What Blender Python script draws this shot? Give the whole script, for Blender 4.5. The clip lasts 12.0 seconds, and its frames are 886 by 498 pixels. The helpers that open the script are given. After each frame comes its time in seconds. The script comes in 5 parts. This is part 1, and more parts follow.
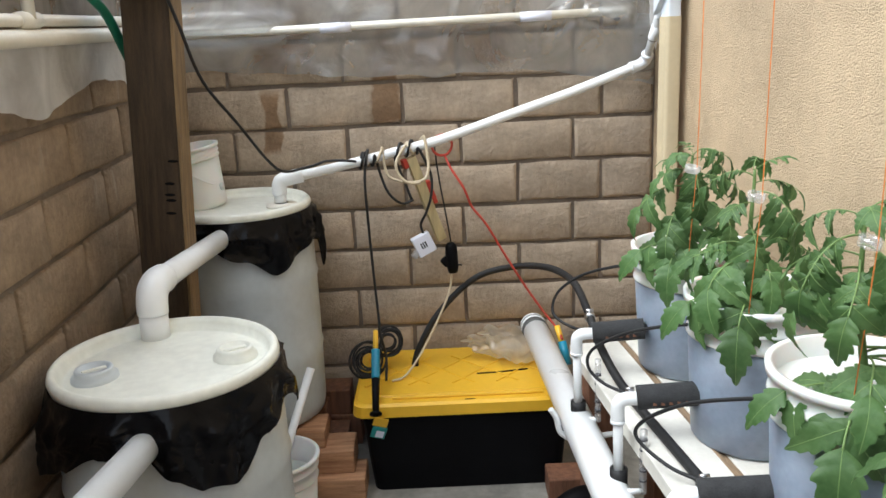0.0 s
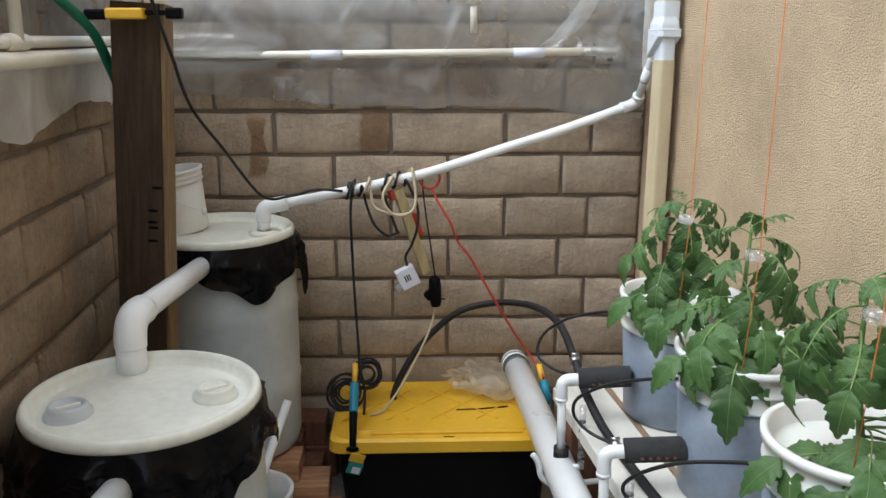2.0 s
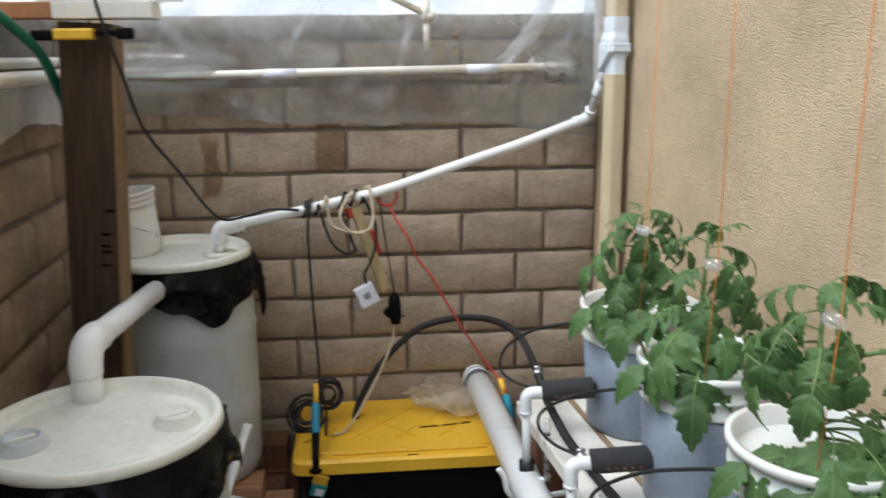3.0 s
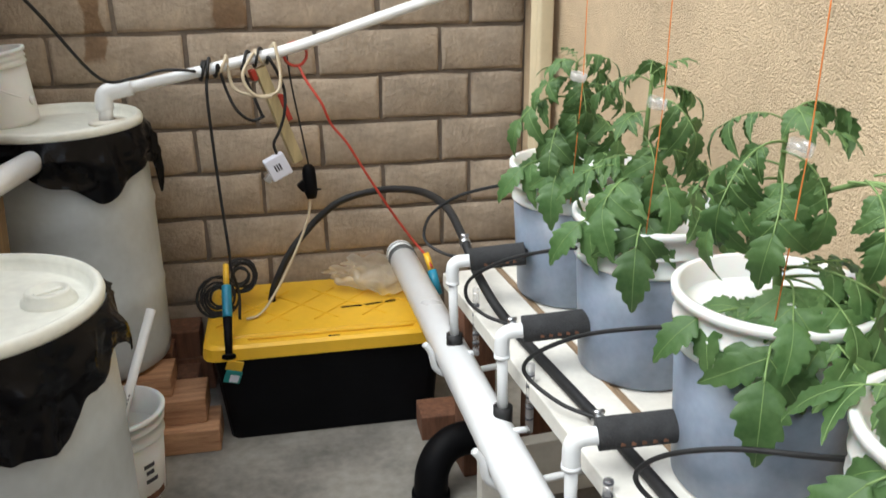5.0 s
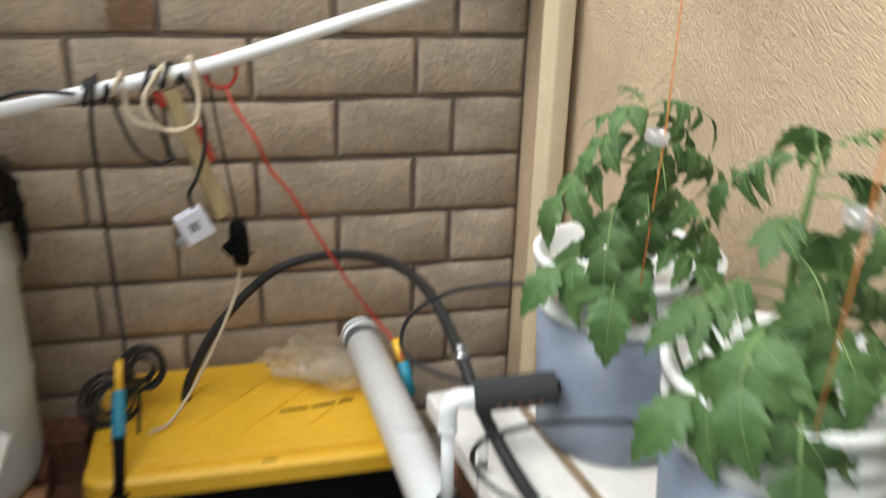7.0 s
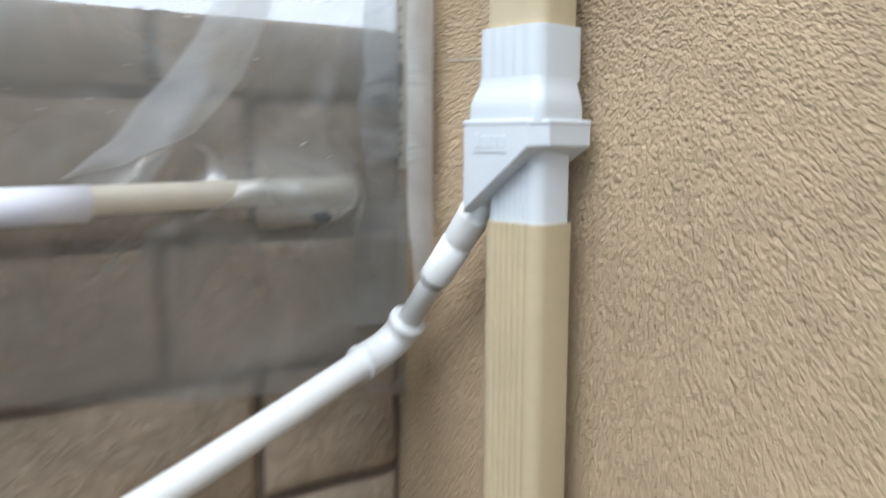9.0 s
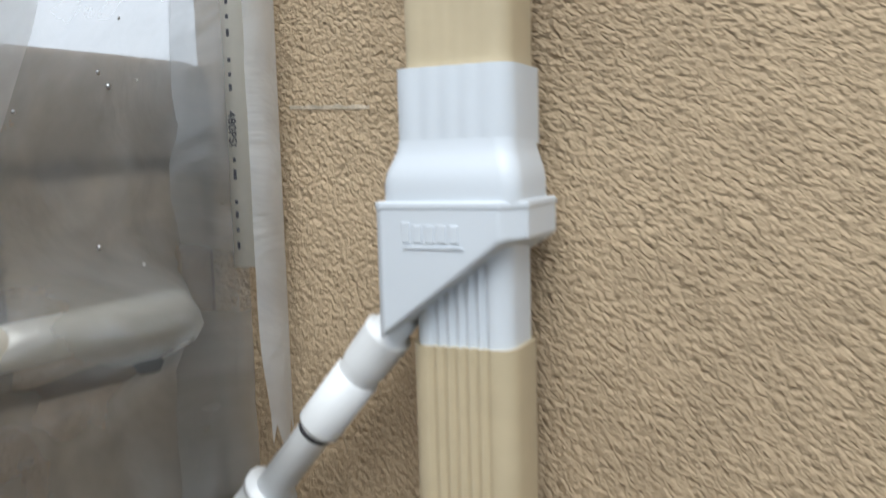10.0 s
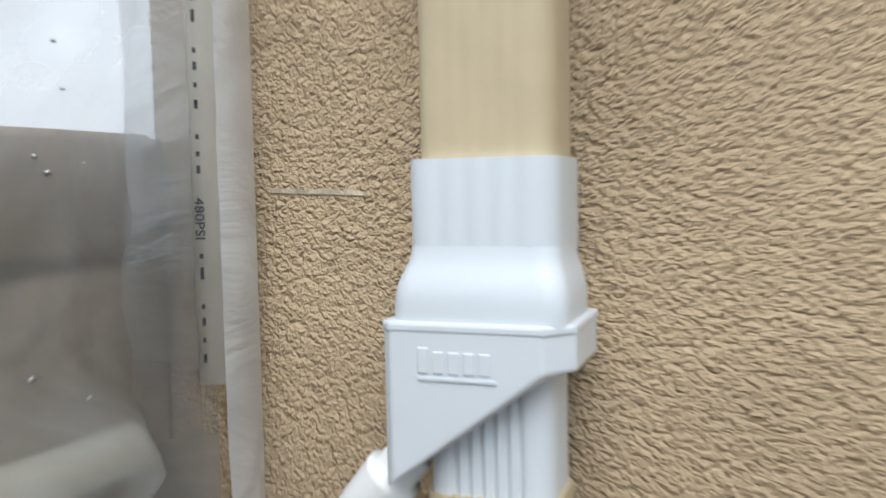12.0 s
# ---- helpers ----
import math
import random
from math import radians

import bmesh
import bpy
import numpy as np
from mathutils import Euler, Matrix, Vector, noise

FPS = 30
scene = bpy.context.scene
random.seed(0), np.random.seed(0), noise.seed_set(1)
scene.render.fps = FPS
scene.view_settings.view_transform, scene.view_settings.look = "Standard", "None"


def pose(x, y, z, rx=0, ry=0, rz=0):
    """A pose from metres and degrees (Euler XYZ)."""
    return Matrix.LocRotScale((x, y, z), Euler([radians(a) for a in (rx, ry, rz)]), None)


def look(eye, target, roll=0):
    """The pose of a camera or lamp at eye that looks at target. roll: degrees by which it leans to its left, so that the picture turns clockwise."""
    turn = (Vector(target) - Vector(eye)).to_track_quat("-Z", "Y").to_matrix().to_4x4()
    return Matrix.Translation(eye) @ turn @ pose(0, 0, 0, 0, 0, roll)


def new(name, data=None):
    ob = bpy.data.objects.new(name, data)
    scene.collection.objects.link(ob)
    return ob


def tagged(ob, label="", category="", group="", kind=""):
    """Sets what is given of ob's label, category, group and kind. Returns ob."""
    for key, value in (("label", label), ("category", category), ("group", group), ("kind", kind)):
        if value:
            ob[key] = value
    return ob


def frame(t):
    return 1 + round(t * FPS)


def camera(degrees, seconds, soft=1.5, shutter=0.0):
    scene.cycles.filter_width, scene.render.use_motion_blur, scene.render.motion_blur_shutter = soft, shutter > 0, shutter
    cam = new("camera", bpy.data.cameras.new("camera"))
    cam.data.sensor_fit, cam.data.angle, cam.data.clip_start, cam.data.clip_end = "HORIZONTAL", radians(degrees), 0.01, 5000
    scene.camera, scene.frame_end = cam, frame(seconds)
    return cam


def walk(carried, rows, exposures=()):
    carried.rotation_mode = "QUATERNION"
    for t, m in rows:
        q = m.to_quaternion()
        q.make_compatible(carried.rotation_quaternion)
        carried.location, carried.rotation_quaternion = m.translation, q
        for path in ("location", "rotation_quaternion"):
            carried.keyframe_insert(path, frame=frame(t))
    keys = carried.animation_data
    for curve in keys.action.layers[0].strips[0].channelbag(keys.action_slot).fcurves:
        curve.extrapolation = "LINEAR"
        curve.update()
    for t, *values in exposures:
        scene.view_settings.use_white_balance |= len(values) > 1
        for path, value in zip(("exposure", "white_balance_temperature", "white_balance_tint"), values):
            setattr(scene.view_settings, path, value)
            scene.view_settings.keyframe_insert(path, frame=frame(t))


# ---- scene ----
cam = camera(55.9, 12.0, shutter=0.8)
PATH = [
    (0, (0.160, 0.701, 1.503), (0.164, 2.632, 0.982), -2.6),
    (0.5, (0.155, 0.721, 1.521), (0.162, 2.654, 1.006), -2.7),
    (1, (0.152, 0.732, 1.565), (0.187, 2.672, 1.083), -2.7),
    (1.5, (0.140, 0.744, 1.560), (0.220, 2.685, 1.084), -1.1),
    (2, (0.121, 0.750, 1.553), (0.192, 2.690, 1.068), 0.1),
    (2.5, (0.110, 0.744, 1.555), (0.210, 2.692, 1.116), -0.4),
    (3, (0.102, 0.754, 1.552), (0.286, 2.695, 1.105), -0.6),
    (3.5, (0.111, 0.826, 1.524), (0.406, 2.732, 0.994), -1.1),
    (3.7, (0.145, 0.879, 1.505), (0.446, 2.779, 0.957), -0.8),
    (5.5, (0.150, 0.970, 1.410), (0.493, 2.806, 0.694), -0.7),
    (6, (0.220, 1.112, 1.409), (0.419, 2.976, 0.712), -3.0),
    (6.5, (0.221, 1.320, 1.399), (0.501, 3.167, 0.684), -1.3),
    (6.7, (0.187, 1.437, 1.385), (0.550, 3.266, 0.661), 0.2),
    (8.3, (0.280, 2.497, 1.522), (1.186, 4.235, 1.125), 0.1),
    (8.5, (0.289, 2.605, 1.529), (1.287, 4.304, 1.191), -0.4),
    (9, (0.387, 2.856, 1.570), (1.559, 4.456, 1.312), 0.3),
    (9.5, (0.409, 3.056, 1.580), (1.962, 4.294, 1.344), -0.3),
    (10, (0.436, 3.191, 1.616), (2.155, 4.190, 1.400), -1.6),
    (10.5, (0.451, 3.233, 1.624), (2.220, 4.152, 1.456), -0.2),
    (11, (0.444, 3.234, 1.631), (2.238, 4.111, 1.524), 0.3),
    (11.5, (0.433, 3.233, 1.647), (2.231, 4.103, 1.541), 0.6),
    (12, (0.504, 3.280, 1.656), (2.298, 4.154, 1.519), -1.1),
]
walk(cam, [(t, look(eye, target, roll)) for t, eye, target, roll in PATH],
     exposures=[(0, 0.76, 6050, 7), (0.5, 0.68, 6050, 7), (1, 0.43, 6000, 7), (1.5, 0.31, 5980, 7), (2.5, 0.31, 5980, 7), (3.5, 0.34, 6000, 7), (5.5, 0.74, 6300, 7), (6.5, 0.66, 6350, 7), (8.5, 0.38, 5800, 6), (9.5, 0.06, 6000, 7), (10.5, -0.08, 6050, 7), (12, 0.0, 6100, 7)])

# ---- world and light ----
world = bpy.data.worlds.new("overcast_sky")
scene.world = world
world.use_nodes = True
wn, wl = world.node_tree.nodes, world.node_tree.links
sky = wn.new("ShaderNodeTexSky")
sky.sky_type = 'NISHITA'
sky.sun_disc = False
sky.sun_elevation, sky.sun_rotation = radians(58), radians(-70)
sky.air_density, sky.dust_density = 1.0, 4.0
haze = wn.new("ShaderNodeMix")
haze.data_type = 'RGBA'
haze.inputs[0].default_value = 0.8
haze.inputs[7].default_value = (9.0, 9.2, 9.6, 1)
wl.new(sky.outputs[0], haze.inputs[6])
wl.new(haze.outputs[2], wn["Background"].inputs[0])
wn["Background"].inputs[1].default_value = 0.15
sun_data = bpy.data.lights.new("sun", 'SUN')
sun_data.energy, sun_data.angle, sun_data.color = 2.3, radians(40), (1.0, 0.97, 0.92)
sun = new("sun", sun_data)
sun.matrix_world = look((-3, 1.2, 6), (0.6, 2.8, 0.8))

# ---- materials ----


def mat(name, col, rough=0.6, vary=0.15, scale=6.0, bump=0.0, bscale=60.0, metal=0.0, col2=None, transmit=0.0,
        rand=0.0, stretch=(1, 1, 1), spec=0.5, subsurf=0.0, bdist=0.004):
    m = bpy.data.materials.new(name)
    m.use_nodes = True
    n, l = m.node_tree.nodes, m.node_tree.links
    b = n["Principled BSDF"]
    b.inputs["Roughness"].default_value, b.inputs["Metallic"].default_value = rough, metal
    b.inputs["Specular IOR Level"].default_value = spec
    b.inputs["Transmission Weight"].default_value = transmit
    b.inputs["Subsurface Weight"].default_value = subsurf
    b.inputs["Subsurface Scale"].default_value = 0.02
    tc, mp = n.new("ShaderNodeTexCoord"), n.new("ShaderNodeMapping")
    mp.inputs["Scale"].default_value = stretch
    l.new(tc.outputs["Object"], mp.inputs[0])
    big, fine = n.new("ShaderNodeTexNoise"), n.new("ShaderNodeTexNoise")
    big.inputs["Scale"].default_value, big.inputs["Detail"].default_value = scale, 5
    fine.inputs["Scale"].default_value, fine.inputs["Detail"].default_value = scale * 9, 3
    l.new(mp.outputs[0], big.inputs[0])
    l.new(mp.outputs[0], fine.inputs[0])
    add = n.new("ShaderNodeMath")
    add.operation = 'MULTIPLY_ADD'
    add.inputs[1].default_value = 0.35
    l.new(fine.outputs[0], add.inputs[0])
    l.new(big.outputs[0], add.inputs[2])
    ramp = n.new("ShaderNodeValToRGB")
    c2 = col2 or tuple(c * (1 - vary * 1.6) for c in col)
    c1 = tuple(min(1, c * (1 + vary * 0.5)) for c in col)
    ramp.color_ramp.elements[0].position, ramp.color_ramp.elements[1].position = 0.45, 0.9
    ramp.color_ramp.elements[0].color, ramp.color_ramp.elements[1].color = (*c2, 1), (*c1, 1)
    l.new(add.outputs[0], ramp.inputs[0])
    out = ramp.outputs[0]
    if rand:
        info, hsv, mr = n.new("ShaderNodeObjectInfo"), n.new("ShaderNodeHueSaturation"), n.new("ShaderNodeMapRange")
        mr.inputs[3].default_value, mr.inputs[4].default_value = 1 - rand, 1 + rand
        l.new(info.outputs["Random"], mr.inputs[0])
        l.new(mr.outputs[0], hsv.inputs["Value"])
        l.new(out, hsv.inputs["Color"])
        out = hsv.outputs[0]
    l.new(out, b.inputs["Base Color"])
    rr = n.new("ShaderNodeMapRange")
    rr.inputs[3].default_value, rr.inputs[4].default_value = max(0.02, rough - 0.1), min(1, rough + 0.1)
    l.new(big.outputs[0], rr.inputs[0])
    l.new(rr.outputs[0], b.inputs["Roughness"])
    if bump:
        bt, bm_ = n.new("ShaderNodeTexNoise"), n.new("ShaderNodeBump")
        bt.inputs["Scale"].default_value, bt.inputs["Detail"].default_value = bscale, 6
        bt.inputs["Roughness"].default_value = 0.62
        bm_.inputs["Strength"].default_value, bm_.inputs["Distance"].default_value = bump, bdist
        l.new(mp.outputs[0], bt.inputs[0])
        l.new(bt.outputs[0], bm_.inputs["Height"])
        l.new(bm_.outputs[0], b.inputs["Normal"])
    return m


def stain_block_material():
    """Slump block: tan, pitted, with dark wet drips of their own shape under the sheet."""
    m = mat("slump_block", (0.46, 0.372, 0.280), 0.9, 0.27, 7.0, 1.0, 75.0, rand=0.09, spec=0.15, bdist=0.008)
    n, l = m.node_tree.nodes, m.node_tree.links
    b = n["Principled BSDF"]
    src = b.inputs["Base Color"].links[0].from_socket
    geo, sep = n.new("ShaderNodeNewGeometry"), n.new("ShaderNodeSeparateXYZ")
    nz, off = n.new("ShaderNodeTexNoise"), n.new("ShaderNodeVectorMath")
    nz.inputs["Scale"].default_value, nz.inputs["Detail"].default_value = 9.0, 4
    off.operation = 'MULTIPLY_ADD'
    off.inputs[1].default_value = (0.10, 0.0, 0.07)
    l.new(geo.outputs["Position"], nz.inputs[0])
    l.new(nz.outputs["Color"], off.inputs[0])
    l.new(geo.outputs["Position"], off.inputs[2])
    l.new(off.outputs[0], sep.inputs[0])

    def math(op, a, c):
        k = n.new("ShaderNodeMath")
        k.operation = op
        for i, v in enumerate((a, c)):
            if isinstance(v, (int, float)):
                k.inputs[i].default_value = v
            else:
                l.new(v, k.inputs[i])
        return k.outputs[0]

    total = 0.0
    # centre x, half width, lowest z, highest z of each drip (noise shifts them by about 0.05, 0.035)
    for cx, hw, z0, z1 in ((-0.015, 0.055, 1.165, 1.5), (-0.425, 0.038, 1.06, 1.30), (0.25, 0.22, 1.345, 1.5), (-0.36, 0.12, 1.345, 1.6),
                           (-0.36, 0.13, 1.165, 1.185), (0.06, 0.10, 1.165, 1.185)):
        dx = math('SUBTRACT', 1.0, math('DIVIDE', math('ABSOLUTE', math('SUBTRACT', sep.outputs[0], cx + 0.05), 0.0), hw))
        inx = math('MINIMUM', math('MAXIMUM', math('MULTIPLY', dx, 4.0), 0.0), 1.0)
        up = math('MINIMUM', math('MAXIMUM', math('MULTIPLY', math('SUBTRACT', sep.outputs[2], z0 + 0.035), 40.0), 0.0), 1.0)
        dn = math('MINIMUM', math('MAXIMUM', math('MULTIPLY', math('SUBTRACT', z1 + 0.035, sep.outputs[2]), 40.0), 0.0), 1.0)
        total = math('MAXIMUM', total, math('MULTIPLY', inx, math('MULTIPLY', up, dn)))
    front = math('GREATER_THAN', sep.outputs[1], 3.5)
    fac = math('MULTIPLY', math('MULTIPLY', total, front), 0.85)
    mix = n.new("ShaderNodeMix")
    mix.data_type, mix.blend_type = 'RGBA', 'MULTIPLY'
    mix.inputs[7].default_value = (0.50, 0.38, 0.28, 1)
    l.new(fac, mix.inputs[0])
    l.new(src, mix.inputs[6])
    l.new(mix.outputs[2], b.inputs["Base Color"])
    return m


def shaded_brown_block_material():
    """Dark brown block, the side wall's shade put in its colour; pale upright salt runs."""
    m = mat("shaded_brown_block", (0.31, 0.232, 0.16), 0.85, 0.30, 6.0, 0.8, 75.0, rand=0.12, spec=0.2, bdist=0.008)
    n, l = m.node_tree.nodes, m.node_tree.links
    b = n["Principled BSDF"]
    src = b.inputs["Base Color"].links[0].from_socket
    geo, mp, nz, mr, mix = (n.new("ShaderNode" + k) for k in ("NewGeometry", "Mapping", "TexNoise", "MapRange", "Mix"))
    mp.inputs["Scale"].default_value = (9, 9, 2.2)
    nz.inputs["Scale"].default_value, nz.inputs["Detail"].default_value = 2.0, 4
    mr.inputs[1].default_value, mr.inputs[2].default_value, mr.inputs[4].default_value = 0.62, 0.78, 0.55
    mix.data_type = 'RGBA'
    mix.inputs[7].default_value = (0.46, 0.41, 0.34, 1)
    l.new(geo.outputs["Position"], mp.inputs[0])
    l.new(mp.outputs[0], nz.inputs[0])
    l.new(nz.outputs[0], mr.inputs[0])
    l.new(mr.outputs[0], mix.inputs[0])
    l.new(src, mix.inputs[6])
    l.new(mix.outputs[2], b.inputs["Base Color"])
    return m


def leaf_material():
    """Thin green blade that lets part of the light through."""
    m = mat("tomato_leaf", (0.102, 0.180, 0.062), 0.5, 0.25, 14, 0.35, 90, rand=0.20, col2=(0.056, 0.124, 0.036), bdist=0.003, spec=0.4)
    n, l = m.node_tree.nodes, m.node_tree.links
    b = n["Principled BSDF"]
    tl, mix = n.new("ShaderNodeBsdfTranslucent"), n.new("ShaderNodeMixShader")
    mix.inputs[0].default_value = 0.30
    l.new(b.inputs["Base Color"].links[0].from_socket, tl.inputs[0])
    l.new(b.outputs[0], mix.inputs[1])
    l.new(tl.outputs[0], mix.inputs[2])
    l.new(mix.outputs[0], n["Material Output"].inputs[0])
    return m


def stucco_material():
    m = mat("stucco", (0.60, 0.462, 0.305), 0.9, 0.14, 3.0, spec=0.15)
    n, l = m.node_tree.nodes, m.node_tree.links
    b = n["Principled BSDF"]
    tc, mp = n.new("ShaderNodeTexCoord"), n.new("ShaderNodeMapping")
    mp.inputs["Scale"].default_value = (1, 1, 1.05)
    l.new(tc.outputs["Object"], mp.inputs[0])
    # thrown sand grains: warped cells of two sizes with pits between, and a fine grit
    warp, off = n.new("ShaderNodeTexNoise"), n.new("ShaderNodeVectorMath")
    warp.inputs["Scale"].default_value, warp.inputs["Detail"].default_value = 170.0, 3
    off.operation = 'MULTIPLY_ADD'
    off.inputs[1].default_value = (0.008, 0.008, 0.005)
    l.new(mp.outputs[0], warp.inputs[0])
    l.new(warp.outputs["Color"], off.inputs[0])
    l.new(mp.outputs[0], off.inputs[2])
    total = None
    for scale, weight in ((215.0, -1.0), (400.0, -0.55)):
        v = n.new("ShaderNodeTexVoronoi")
        v.feature = 'SMOOTH_F1'
        v.inputs["Scale"].default_value, v.inputs["Smoothness"].default_value = scale, 0.25
        l.new(off.outputs[0], v.inputs["Vector"])
        k = n.new("ShaderNodeMath")
        k.operation = 'MULTIPLY_ADD'
        k.inputs[1].default_value, k.inputs[2].default_value = weight, 1.0
        l.new(v.outputs["Distance"], k.inputs[0])
        if total is not None:
            l.new(total, k.inputs[2])
        total = k.outputs[0]
    for scale, weight in ((90.0, 0.8), (700.0, 0.35)):
        f = n.new("ShaderNodeTexNoise")
        f.inputs["Scale"].default_value, f.inputs["Detail"].default_value = scale, 3
        l.new(mp.outputs[0], f.inputs[0])
        k = n.new("ShaderNodeMath")
        k.operation = 'MULTIPLY_ADD'
        k.inputs[1].default_value = weight
        l.new(f.outputs[0], k.inputs[0])
        l.new(total, k.inputs[2])
        total = k.outputs[0]
    bp = n.new("ShaderNodeBump")
    bp.inputs["Strength"].default_value, bp.inputs["Distance"].default_value = 1.0, 0.0037
    l.new(total, bp.inputs["Height"])
    l.new(bp.outputs[0], b.inputs["Normal"])
    return m


def film_material(name, tint, clear, rough=0.25, bump=0.4, front=0.24):
    """Thin translucent sheet: part of the light passes straight, the rest is scattered."""
    m = bpy.data.materials.new(name)
    m.use_nodes = True
    n, l = m.node_tree.nodes, m.node_tree.links
    n.remove(n["Principled BSDF"])
    tr, tl, df, gl = (n.new("ShaderNodeBsdf" + k) for k in ("Transparent", "Translucent", "Diffuse", "Glossy"))
    tl.inputs[0].default_value = df.inputs[0].default_value = (*tint, 1)
    gl.inputs["Roughness"].default_value = rough
    m1, m2, m3 = n.new("ShaderNodeMixShader"), n.new("ShaderNodeMixShader"), n.new("ShaderNodeMixShader")
    m1.inputs[0].default_value = front
    l.new(tl.outputs[0], m1.inputs[1])
    l.new(df.outputs[0], m1.inputs[2])
    tc, nz, mr = n.new("ShaderNodeTexCoord"), n.new("ShaderNodeTexNoise"), n.new("ShaderNodeMapRange")
    nz.inputs["Scale"].default_value, nz.inputs["Detail"].default_value, nz.inputs["Distortion"].default_value = 4.0, 6, 1.5
    mr.inputs[1].default_value, mr.inputs[2].default_value = 0.3, 0.7
    mr.inputs[3].default_value, mr.inputs[4].default_value = min(1, clear + 0.2), max(0, clear - 0.2)
    l.new(tc.outputs["Object"], nz.inputs[0])
    l.new(nz.outputs[0], mr.inputs[0])
    l.new(mr.outputs[0], m2.inputs[0])
    l.new(m1.outputs[0], m2.inputs[1])
    l.new(tr.outputs[0], m2.inputs[2])
    m3.inputs[0].default_value = 0.07
    l.new(m2.outputs[0], m3.inputs[1])
    l.new(gl.outputs[0], m3.inputs[2])
    bt, bp = n.new("ShaderNodeTexNoise"), n.new("ShaderNodeBump")
    bt.inputs["Scale"].default_value, bt.inputs["Detail"].default_value, bt.inputs["Distortion"].default_value = 9.0, 4, 2.0
    bp.inputs["Strength"].default_value, bp.inputs["Distance"].default_value = bump, 0.02
    l.new(tc.outputs["Object"], bt.inputs[0])
    l.new(bt.outputs[0], bp.inputs["Height"])
    for s_ in (tl, df, gl):
        l.new(bp.outputs[0], s_.inputs["Normal"])
    l.new(m3.outputs[0], n["Material Output"].inputs[0])
    return m


M_BLOCK = stain_block_material()
M_BROWN_SHADED = shaded_brown_block_material()
M_MORTAR = mat("mortar", (0.19, 0.15, 0.115), 0.95, 0.25, 12, 0.6, 120)
M_STUCCO = stucco_material()
M_CHALK = mat("chalky_scrape", (0.66, 0.57, 0.44), 0.95, 0.3, 60, 0.6, 200)
M_CONC = mat("concrete", (0.28, 0.264, 0.232), 0.85, 0.34, 4.0, 0.3, 60)
M_PVC = mat("white_pvc", (0.82, 0.84, 0.85), 0.32, 0.04, 5)
M_PVC_OLD = mat("aged_pvc", (0.78, 0.75, 0.66), 0.4, 0.08, 8)
M_CLIP = mat("bluish_white_plastic", (0.74, 0.76, 0.86), 0.35, 0.03)
M_LID = mat("cream_plastic", (0.83, 0.84, 0.755), 0.42, 0.14, 5, 0.1, 40)
M_DRUM = mat("grey_drum_plastic", (0.56, 0.61, 0.635), 0.38, 0.12, 4, 0.05, 30)
M_BAG = mat("black_film", (0.004, 0.004, 0.005), 0.2, 0.3, 6, 0.25, 25, bdist=0.006, spec=0.13)
M_YELLOW = mat("yellow_plastic", (0.80, 0.47, 0.03), 0.38, 0.08, 5, 0.06, 50)
M_BLACKP = mat("black_plastic", (0.005, 0.005, 0.006), 0.5, 0.2, 6, 0.05, 60, spec=0.08)
M_RUBBER = mat("black_rubber", (0.010, 0.010, 0.011), 0.6, 0.3, 20, 0.2, 200)
M_FOAM = mat("grey_black_foam", (0.035, 0.036, 0.038), 0.95, 0.3, 30, 0.6, 220)
M_WHITEP = mat("white_bucket_plastic", (0.74, 0.75, 0.73), 0.35, 0.05, 4, subsurf=0.15)
M_BLUEP = mat("milky_blue_bucket", (0.225, 0.268, 0.34), 0.38, 0.18, 7, subsurf=0.1)
M_PAINTW = mat("worn_white_paint", (0.74, 0.72, 0.66), 0.6, 0.10, 9, 0.25, 40)
M_RAWEDGE = mat("bare_wood_edge", (0.30, 0.21, 0.13), 0.85, 0.3, 18, 0.4, 60, stretch=(8, 1, 8))
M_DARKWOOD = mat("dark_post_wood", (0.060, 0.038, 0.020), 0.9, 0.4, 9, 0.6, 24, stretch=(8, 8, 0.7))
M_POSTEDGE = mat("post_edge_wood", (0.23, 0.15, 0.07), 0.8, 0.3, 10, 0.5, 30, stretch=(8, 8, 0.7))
M_REDWOOD = mat("redwood", (0.50, 0.29, 0.16), 0.75, 0.35, 7, 0.4, 30, stretch=(0.8, 7, 9), col2=(0.26, 0.12, 0.06))
M_BROWNWOOD = mat("brown_wood", (0.20, 0.09, 0.05), 0.8, 0.3, 8, 0.4, 30, stretch=(8, 8, 0.8))
M_ORANGEWOOD = mat("orange_wood", (0.45, 0.20, 0.08), 0.7, 0.2, 8, 0.2, 30)
M_PINE = mat("pale_pine", (0.50, 0.41, 0.22), 0.7, 0.15, 8, 0.3, 40, stretch=(6, 6, 0.8))
M_SPOUT = mat("tan_vinyl", (0.56, 0.47, 0.31), 0.42, 0.08, 7, 0.05, 40)
M_ADAPT = mat("white_vinyl", (0.67, 0.72, 0.77), 0.3, 0.02, 5)
M_RED = mat("red_cord", (0.46, 0.045, 0.025), 0.5, 0.15)
M_ORANGE = mat("orange_string", (0.70, 0.22, 0.05), 0.8, 0.1)
M_GREEN = mat("green_hose", (0.01, 0.18, 0.10), 0.4, 0.2)
M_TAN = mat("tan_tube", (0.55, 0.46, 0.32), 0.4, 0.1)
M_BLUE = mat("teal_blue_plastic", (0.015, 0.22, 0.35), 0.4, 0.1)
M_TEAL = mat("teal_card", (0.02, 0.25, 0.24), 0.5, 0.1)
M_STEEL = mat("zinc_steel", (0.55, 0.55, 0.56), 0.3, 0.1, metal=1.0)
